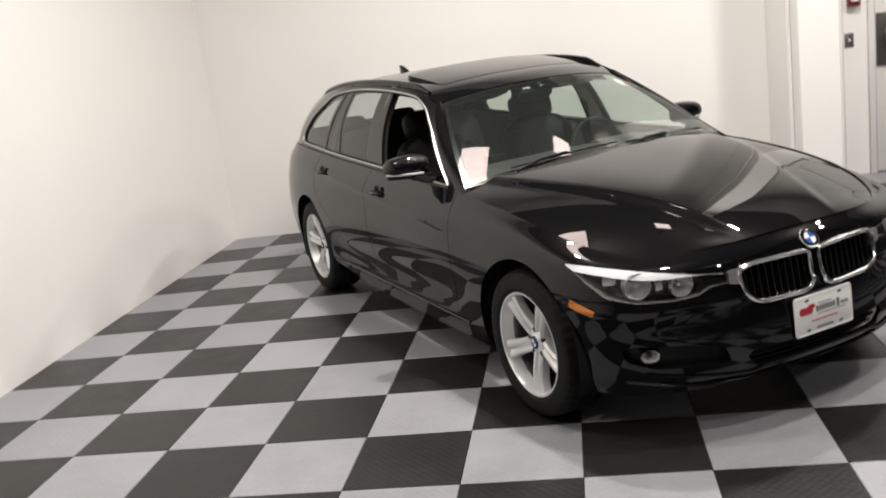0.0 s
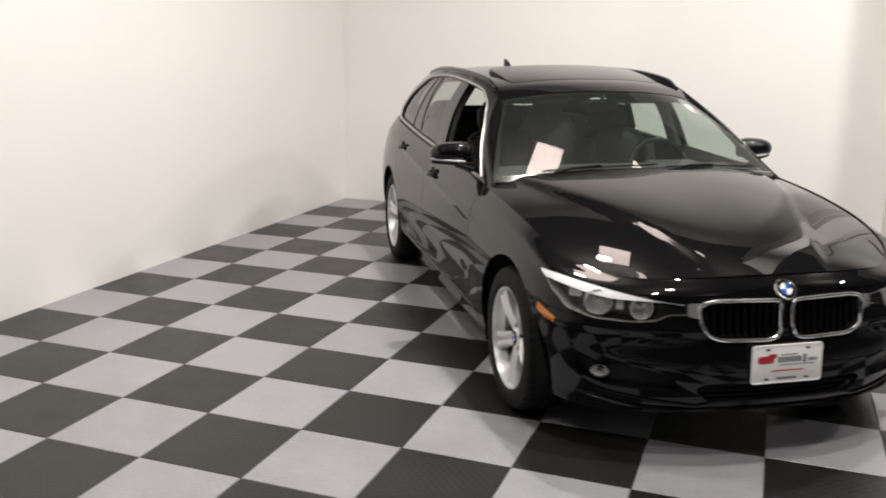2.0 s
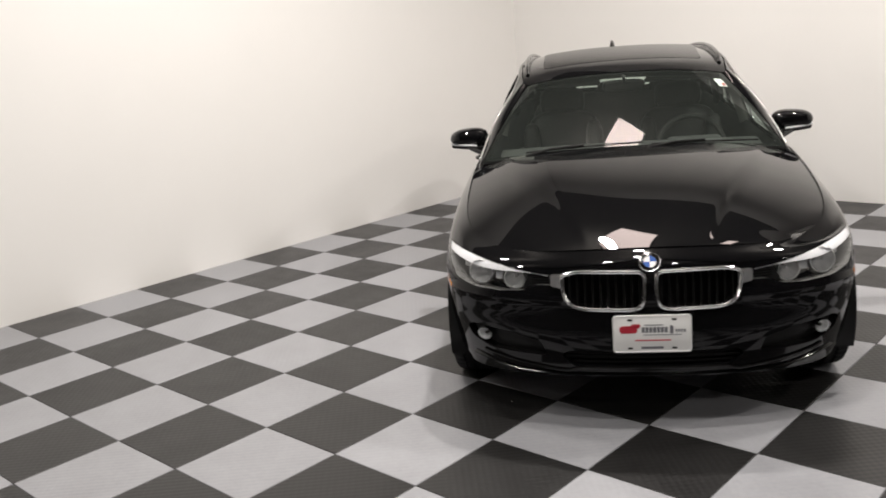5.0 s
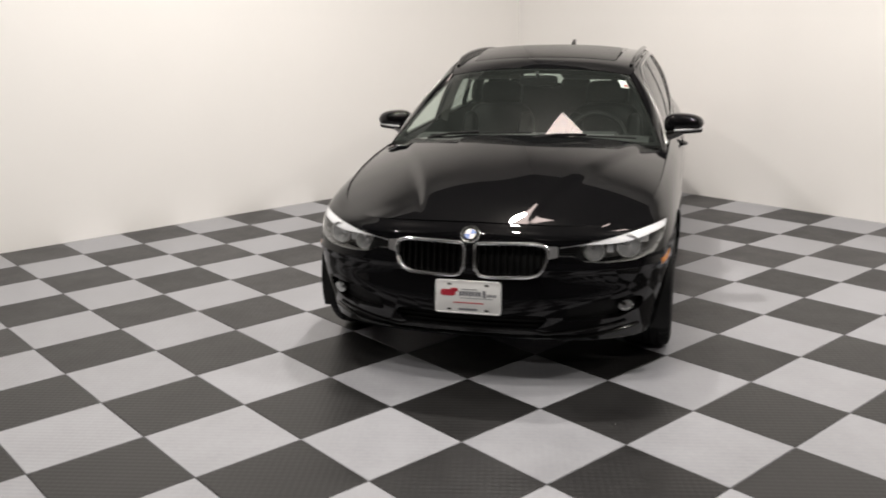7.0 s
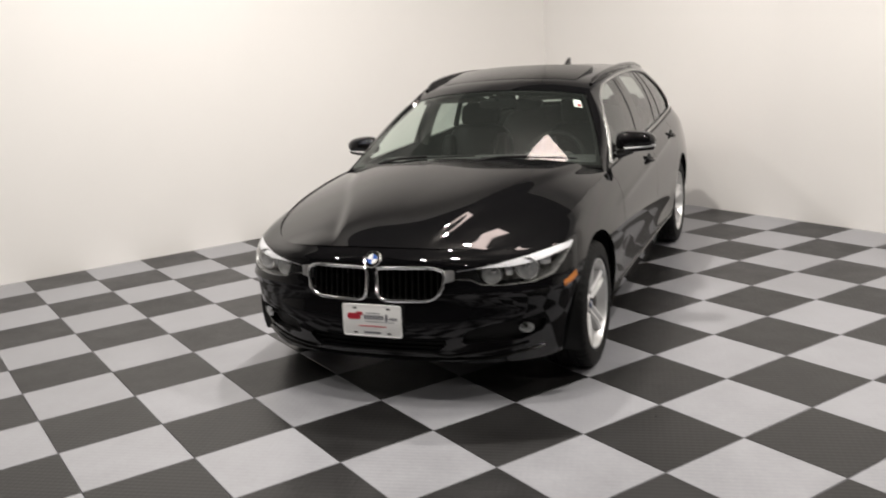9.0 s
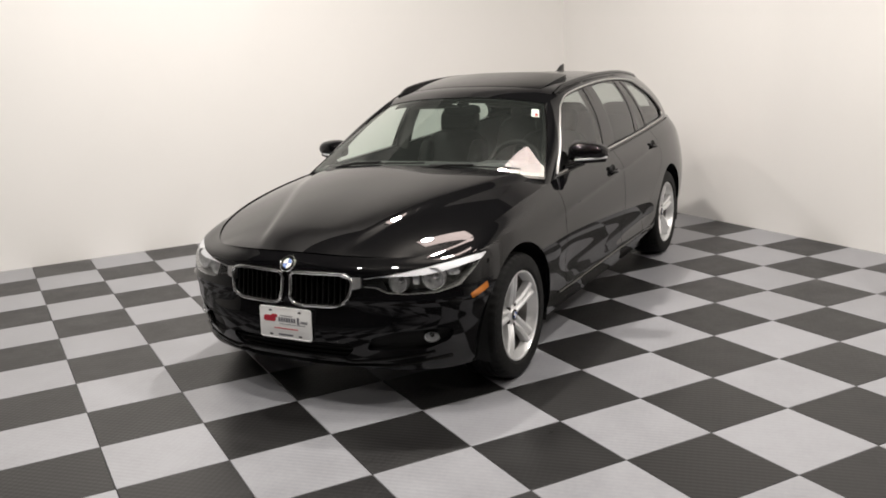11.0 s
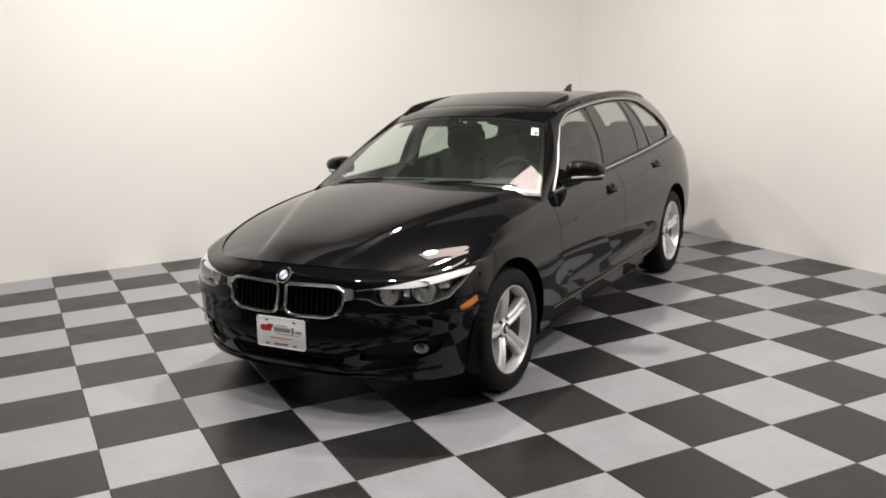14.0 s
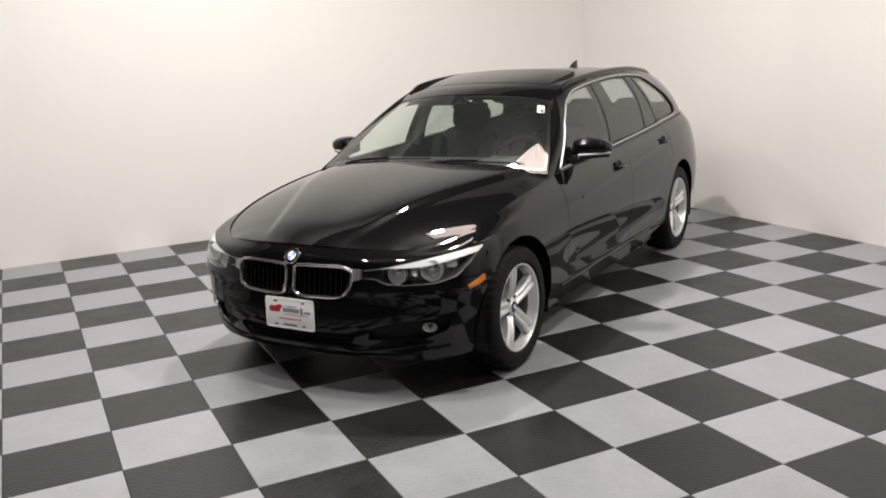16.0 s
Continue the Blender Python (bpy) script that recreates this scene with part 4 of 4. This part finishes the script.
# door mirrors
def mirror_shell(c, half, flat_back=True):
    verts, faces = [], []
    n, k = 24, 16
    for i in range(k + 1):
        f = math.pi * i / k
        for j in range(n):
            a = 2 * math.pi * j / n
            d = Vector((math.cos(a) * math.sin(f), -math.cos(f), math.sin(a) * math.sin(f)))
            e = Vector([math.copysign(abs(q) ** 0.72, q) for q in d])
            x = e.x * half[0] if e.x > 0 else e.x * half[0] * 0.45
            y = e.y * half[1]
            taper = 1 - 0.22 * (e.y + 1) / 2
            z = e.z * half[2] * taper * (0.72 if e.z < 0 else 1.0) - 0.012 * (e.y + 1) / 2 * (e.z > 0)
            verts.append(Vector(c) + Vector((x - 0.035 * (e.y + 1) * 0.5, y, z + 0.006 * e.y)))
    for i in range(k):
        for j in range(n):
            l = (j + 1) % n
            faces.append((i * n + j, i * n + l, (i + 1) * n + l, (i + 1) * n + j))
    return verts, faces


MIRROR = (-0.985, 0.893, 1.008)
for flip in (False, True):
    way = mirrored if flip else (lambda sheet: sheet)
    shell = part("door_mirror", way(mirror_shell(MIRROR, (0.085, 0.114, 0.076))), PAINT, car, "gloss black door mirror with a clear turn lamp")
    arm = [Vector((-0.86, 0.79, 0.935)), Vector((-0.90, 0.83, 0.944)), Vector((-0.95, 0.88, 0.958))]
    part("mirror_arm", way(tube(arm, lambda f: 0.030 - 0.004 * f, False, 12, 0.55)), GLOSS_BLACK, shell)
    c = Vector(MIRROR)
    strip = [c + Vector((0.086 * (1 - 0.75 * f ** 2.5) - 0.035 * f, -0.05 + 0.158 * f, -0.030 + 0.004 * f)) for f in steps(0, 1, 16)]
    part("turn_lamp", way(tube(strip, lambda f: 0.007, False, 8, 0.7)), BROW, shell, "clear turn lamp strip")
    lower = [c + Vector((0.080 * (1 - 0.75 * f ** 2.5) - 0.035 * f, -0.10 + 0.20 * f, -0.046 + 0.004 * f)) for f in steps(0, 1, 16)]
    part("mirror_base", way(tube(lower, 0.012, False, 8, 0.6)), TRIM, shell)
    gl = [c + Vector((-0.040 - 0.03 * (y + 1) * 0.5, y * 0.082, z * 0.05)) for y, z in rounded([(-1, -.8), (1, -.6), (1, .7), (-1, .95)], 0.3)]
    part("mirror_glass", way((gl, [tuple(range(len(gl)))])), CHROME, shell, "mirror glass")

# door handles in shallow cups
for x, z in ((-1.47, 0.832), (-2.45, 0.868)):
    p = flank(x, z)
    cup = lathe([(0.001, -0.004), (0.030, -0.001), (0.042, 0.004), (0.045, -0.006)], 28)
    both_sides("handle_cup", placed(cup, Matrix.Translation(p + Vector((0.02, 0.001, 0))) @ Matrix.Diagonal((1.0, 1, 1.05, 1))), TRIM)
    line = [p + Vector((-0.066 + 0.132 * f, 0.002 + 0.026 * math.sin(math.pi * f) ** 0.5, 0.006 * f)) for f in steps(0, 1, 14)]
    both_sides("door_handle", tube(line, 0.0115, False, 10, 0.8), PAINT)
# crease strip low on the doors
both_sides("rubbing_strip", tube([flank(x, 0.305 + 0.0 * x) + Vector((0, 0.003, 0)) for x in steps(-0.50, -2.36, 30)], 0.006, False, 6), GLOSS_BLACK)

# roof rails, aerial fin
for flip in (False, True):
    way = mirrored if flip else (lambda sheet: sheet)
    line = []
    for f in steps(0, 1, 40):
        e = roof_edge(0.085 + 0.86 * f)
        rise = 0.019 * smooth(f / 0.10) * smooth((1 - f) / 0.10)
        line.append(e + Vector((0, -0.026, 0.009 + rise)))
    rail = part("roof_rail", way(tube(line, lambda f: 0.011, False, 10, 1.1)), GLOSS_BLACK, car, "gloss black roof rail")
    skirt = [(p + Vector((0, 0, 0)), Vector((p.x, p.y, p.z - 0.035))) for p in line]
    verts = [q for pair in skirt for q in (pair[0] + Vector((0, .006, 0)), pair[1] + Vector((0, .006, 0)), pair[1] - Vector((0, .006, 0)), pair[0] - Vector((0, .006, 0)))]
    faces = [(4 * k + a, 4 * k + (a + 1) % 4, 4 * k + 4 + (a + 1) % 4, 4 * k + 4 + a) for k in range(40) for a in range(4)]
    part("rail_foot", way((verts, faces)), GLOSS_BLACK, rail)

FIN_X = -2.93
fin_z = roof_point(0, (-1.2 - FIN_X - 0.03) / 2.16).z - 0.004
verts, faces = [], []
for k in range(9):
    f = k / 8
    h = 0.072 * f
    length, w = 0.150 * (1 - f) ** 0.6 + 0.024, 0.030 * (1 - f * 0.7)
    back = FIN_X - 0.030 - 0.015 * f
    for j in range(12):
        a = 2 * math.pi * j / 12
        verts.append(Vector((back + length * (0.5 + 0.5 * math.cos(a)), w * math.sin(a), fin_z + h)))
for k in range(8):
    for j in range(12):
        l = (j + 1) % 12
        faces.append((k * 12 + j, k * 12 + l, k * 12 + 12 + l, k * 12 + 12 + j))
faces.append(tuple(8 * 12 + j for j in range(12)))
part("aerial_fin", (verts, faces), PAINT, car, "black shark-fin aerial")

# cowl and wipers
cowl = patch(lambda a, b: Vector(hood_point(a, 1)).lerp(screen_point(a * 0.985, 0.02), b) - Vector((0, 0, 0.014 * math.sin(math.pi * b) + 0.006)), steps(-0.97, 0.97, 40), steps(-0.1, 1, 8))
part("cowl", cowl, TRIM, car, "black plastic cowl")
for y0, y1, b0, b1 in ((0.10, 0.62, 0.03, 0.045), (-0.52, 0.06, 0.03, 0.055)):
    line = [screen_point((y0 + (y1 - y0) * f) / 0.75, b0 + (b1 - b0) * f) + Vector((0.010, 0, 0.016)) for f in steps(0, 1, 14)]
    wiper = part("wiper", tube(line, 0.0045, False, 6), TRIM, car, "black wiper")
    arm = [line[7] + Vector((0.0, 0, 0.008)), line[3] + Vector((0.03, 0, 0.008)), Vector((line[0].x + 0.06, y0 - 0.02, line[0].z - 0.01))]
    part("wiper_arm", tube(arm, 0.007, False, 6), TRIM, wiper)

# ---- inside ----
part("dashboard", patch(lambda a, b: Vector((-0.66 - 0.48 * b + 0.14 * (1 - a * a) * (1 - b), a * 0.70, 0.890 + 0.045 * math.sin(math.pi * min(1, b * 0.9)) - 0.30 * max(0, b - 0.86) / 0.14 + 0.012 * (1 - a * a))), steps(-1, 1, 40), steps(0, 1, 40)), DASH, car, "black dashboard")
part("binnacle", moved(box(-1.02, -0.84, 0.22, 0.52, 0.89, 0.955, 0.03, 4), pose(0, 0, 0)), DASH, car)
WHEEL = pose(-1.10, 0.37, 0.875, 0, -24, 0)
ring = [WHEEL @ Vector((0, 0.185 * math.cos(a), 0.185 * math.sin(a))) for a in steps(0, 2 * math.pi, 48)[:-1]]
steer = part("steering_wheel", tube(ring, 0.0155, True, 10), CLOTH, car, "black leather steering wheel")
part("wheel_hub", placed(to_sheet(box(-0.02, 0.045, -0.075, 0.075, -0.06, 0.05, 0.025, 3)), WHEEL), DASH, steer)
for a in (0, 180, 270):
    end = Vector((0, 0.18 * math.cos(radians(a)), 0.18 * math.sin(radians(a))))
    part("wheel_spoke", placed(tube([end * 0.3, end * 0.65 + Vector((0.012, 0, 0)), end], 0.016, False, 8, 0.6), WHEEL), DASH, steer)


def cushion(center, size, lean=0.0, puff=0.6):
    """A stuffed block with soft edges."""
    bm = bmesh.new()
    bmesh.ops.create_cube(bm, size=2)
    bmesh.ops.subdivide_edges(bm, edges=bm.edges[:], cuts=7, use_grid_fill=True)
    for v in bm.verts:
        q = v.co.copy()
        length = (abs(q.x) ** 4 + abs(q.y) ** 4 + abs(q.z) ** 4) ** 0.25
        v.co = Vector((q.x / length * size[0], q.y / length * size[1], q.z / length * size[2]))
    return to_sheet(moved(bm, Matrix.Translation(center) @ pose(0, 0, 0, 0, lean, 0)))


def add_seat(y):
    seat = part("front_seat", cushion((-1.420, y, 0.52), (0.27, 0.26, 0.10), 6), CLOTH, car, "black leather front seat")
    part("backrest", cushion((-1.730, y, 0.755), (0.085, 0.245, 0.31), -18), CLOTH, seat)
    for d in (-0.2, 0.2):
        part("side_bolster", cushion((-1.680, y + d, 0.745), (0.10, 0.055, 0.25), -18), CLOTH, seat)
    part("headrest", cushion((-1.840, y, 1.115), (0.055, 0.145, 0.085), -14), CLOTH, seat)
    for d in (-0.06, 0.06):
        part("headrest_post", tube([(-1.815, y + d, 1.00), (-1.835, y + d, 1.09)], 0.006, False, 8), CHROME, seat)


add_seat(0.37)
add_seat(-0.37)
for flip in (False, True):
    way = mirrored if flip else (lambda sheet: sheet)
    for u, slant in ((0.267, 0.032), (0.54, 0.05)):
        line = [side_point(u + slant * v, v) - Vector((0, 0.045, 0)) for v in steps(0.0, 0.97, 12)]
        part("pillar_lining", way(tube(line, 0.042, False, 8, 0.6)), HEADLINER if u < 0.5 else DASH, car, "grey cloth pillar lining")
    lining = patch(lambda u, v: side_point(u, 0) - Vector((0, 0.06 - 0.01 * v, 0.50 * (1 - v) - 0.02)), steps(0.02, 0.93, 30), steps(0, 1, 6))
    part("door_lining", way(lining), DASH, car, "black door lining")
bench = part("rear_seat", cushion((-2.72, 0, 0.55), (0.26, 0.64, 0.10), 5), CLOTH, car, "black leather rear bench")
part("backrest", cushion((-3.02, 0, 0.80), (0.08, 0.63, 0.28), -20), CLOTH, bench)
for y in (-0.40, 0.0, 0.40):
    part("headrest", cushion((-3.10, y, 1.08), (0.045, 0.12, 0.06), -14), CLOTH, bench)
part("cabin_floor", box(-3.3, -0.6, -0.72, 0.72, 0.30, 0.34), DASH, car)
glass = part("inside_mirror", placed(cushion((0, 0, 0), (0.018, 0.12, 0.033)), pose(-1.16, 0.0, 1.245, 0, 20, 8)), TRIM, car, "black inside mirror")
part("mirror_stem", tube([(-1.15, 0, 1.26), (-1.10, 0, 1.30)], 0.010, False, 8), TRIM, glass)
for s in (-1, 1):
    part("sun_visor", placed(to_sheet(box(-0.08, 0.08, -0.19, 0.19, -0.008, 0.008, 0.006)), pose(-1.30, 0.32 * s, 1.262, 0, -12, 0)), HEADLINER, car)
# white paper label inside the windscreen
q = [screen_point(a, b) - Vector((0.006, 0, 0.006)) for a, b in ((0.85, 0.79), (0.925, 0.79), (0.925, 0.905), (0.85, 0.905))]
label = part("window_label", (q, [(0, 1, 2, 3)]), WHITE_PLASTIC, car, "small white paper label on the windscreen")
q = [screen_point(a, b) - Vector((0.004, 0, 0.004)) for a, b in ((0.885, 0.80), (0.915, 0.80), (0.915, 0.84), (0.885, 0.84))]
part("print", (q, [(0, 1, 2, 3)]), PRINT_RED, label)


# ---- ceiling lamps ----
def lamp_source(x, y, z, power, sx, sy, round_shape, color, turn=0.0):
    data = bpy.data.lights.new("ceiling_light", "AREA")
    data.shape = "DISK" if round_shape else "RECTANGLE"
    data.size, data.energy, data.color = sx, power, color
    if not round_shape:
        data.size_y = sy
    light = new("ceiling_light", data)
    light.matrix_basis = pose(x, y, z, 180 if z > LAMP_Z else 0, 0, turn)


def round_lamp(x, y, power, radius):
    lamp = tagged(new("ceiling_lamp"), "round white lamp with an added uplight under the dark ceiling", "lamp", group="ceiling lamps")
    lamp.location = (x, y, LAMP_Z)
    part("rod", tube([(0, 0, -0.01), (0, 0, TOP - LAMP_Z + 0.004)], 0.008, False, 8), DARK_METAL, lamp)
    part("shade", lathe([(0.0, 0.0), (radius + 0.02, 0.0), (radius + 0.03, -0.05), (radius + 0.01, -0.06), (radius, -0.05)], 40, "z"), WHITE_PLASTIC, lamp)
    part("diffuser", lathe([(0.0, -0.052), (radius * 0.6, -0.051), (radius, -0.047)], 40, "z"), LAMP_GLOW, lamp)
    # glowing disc on top is an addition that goes with the uplight
    part("added_uplight", lathe([(0.010, 0.004), (radius * 0.9, 0.003)], 40, "z"), LAMP_GLOW, lamp)
    lamp_source(x, y, LAMP_Z - 0.07, power, radius * 2, 0, True, (1.0, 0.945, 0.885))
    # extra upward light, added to brighten the upper walls mirrored in the hood
    lamp_source(x, y, LAMP_Z + 0.01, power * 0.7, radius * 1.8, 0, True, (1.0, 0.945, 0.885))


def panel_lamp(x, y, sx, sy, turn):
    lamp = tagged(new("panel_lamp"), "flat rectangular lamp hanging from the dark ceiling", "lamp", group="panel lamps")
    lamp.matrix_basis = pose(x, y, LAMP_Z, 0, 0, turn)
    part("rod", tube([(0, 0, -0.01), (0, 0, TOP - LAMP_Z + 0.004)], 0.008, False, 8), DARK_METAL, lamp)
    part("lamp_frame", box(-sx / 2 - 0.02, sx / 2 + 0.02, -sy / 2 - 0.02, sy / 2 + 0.02, -0.05, 0.0, 0.006), WHITE_PLASTIC, lamp)
    part("diffuser", box(-sx / 2, sx / 2, -sy / 2, sy / 2, -0.056, -0.049, 0.002), PANEL_GLOW, lamp)


for x, y, power in ((0.4, -0.7, 52), (0.2, 0.75, 54), (3.4, -2.2, 62), (3.6, 3.0, 92), (-1.7, -2.4, 45), (-2.5, 0.7, 50), (-1.35, 2.50, 110), (1.2, 3.4, 80)):
    round_lamp(x, y, power, 0.085)
panel_lamp(-1.20, 2.72, 0.42, 0.74, 0)
panel_lamp(0.08, 3.46, 0.22, 0.26, 0)


# ---- door in the far wall ----
def closed_box(name, x0, x1, y0, y1, z0, z1, mat, parent, bevel=0.003, label=""):
    return part(name, box(x0, x1, y0, y1, z0, z1, bevel), mat, parent, label)


door = tagged(new("door_1"), "white painted door with a dark lock plate", "door", kind="structure")
door.location = (2.04, WALL_Y, 0)
closed_box("door_leaf", -0.34, 0.54, 0.012, 0.055, 0.008, 2.06, DOOR_PAINT, door)
closed_box("lock_plate", -0.335, -0.12, -0.004, 0.012, 0.90, 1.33, DARK_METAL, door, label="dark metal lock plate")
lever = closed_box("door_handle", -0.28, -0.15, -0.055, -0.040, 1.09, 1.20, STEEL, door, label="grey metal paddle handle")
closed_box("door_handle_stem", -0.23, -0.20, -0.04, -0.004, 1.13, 1.16, STEEL, door)
for x0, x1 in ((-0.40, -0.352), (0.552, 0.60)):
    closed_box("door_frame", x0, x1, -0.02, 0.10, 0.0, 2.10, DOOR_PAINT, door)
closed_box("door_frame", -0.352, 0.552, -0.02, 0.10, 2.065, 2.098, DOOR_PAINT, door)
closed_box("threshold", -0.352, 0.552, 0.0, 0.1, -0.01, 0.006, DARK_METAL, door)
wall("wall_north_jamb", 1.443, 1.638, WALL_Y + 0.002, WALL_Y + 0.2, -0.05, 2.1, "white painted wall beside the door")

alarm = tagged(new("alarm_box"), "small dark red alarm box fixed to the white wall", "alarm box")
alarm.location = (1.527, WALL_Y, 1.46)
closed_box("alarm_case", -0.05, 0.05, -0.05, 0.001, -0.05, 0.05, RED_PAINT, alarm, 0.006)
closed_box("alarm_lever", -0.028, 0.028, -0.062, -0.05, -0.012, 0.004, WHITE_PLASTIC, alarm, 0.002)
pipe = tagged(part("conduit", tube([(1.535, WALL_Y - 0.012, 1.51), (1.535, WALL_Y - 0.012, TOP)], 0.011, False, 10), STEEL), "grey metal conduit running up the wall", "conduit")
switch = tagged(new("light_switch"), "grey metal light switch on the white wall", "switch")
switch.location = (1.49, WALL_Y, 1.14)
closed_box("switch_plate", -0.035, 0.035, -0.008, 0.001, -0.058, 0.058, STEEL, switch, 0.003)
closed_box("switch_toggle", -0.008, 0.008, -0.02, -0.008, -0.012, 0.012, WHITE_PLASTIC, switch, 0.002)
# pipe in the corner of the stub
tagged(part("pipe", tube([(0.812, 4.62, 0.0), (0.812, 4.62, TOP)], 0.016, False, 12), WALL_PAINT), "white painted pipe running up the wall stub", "pipe")

lay_tiles()
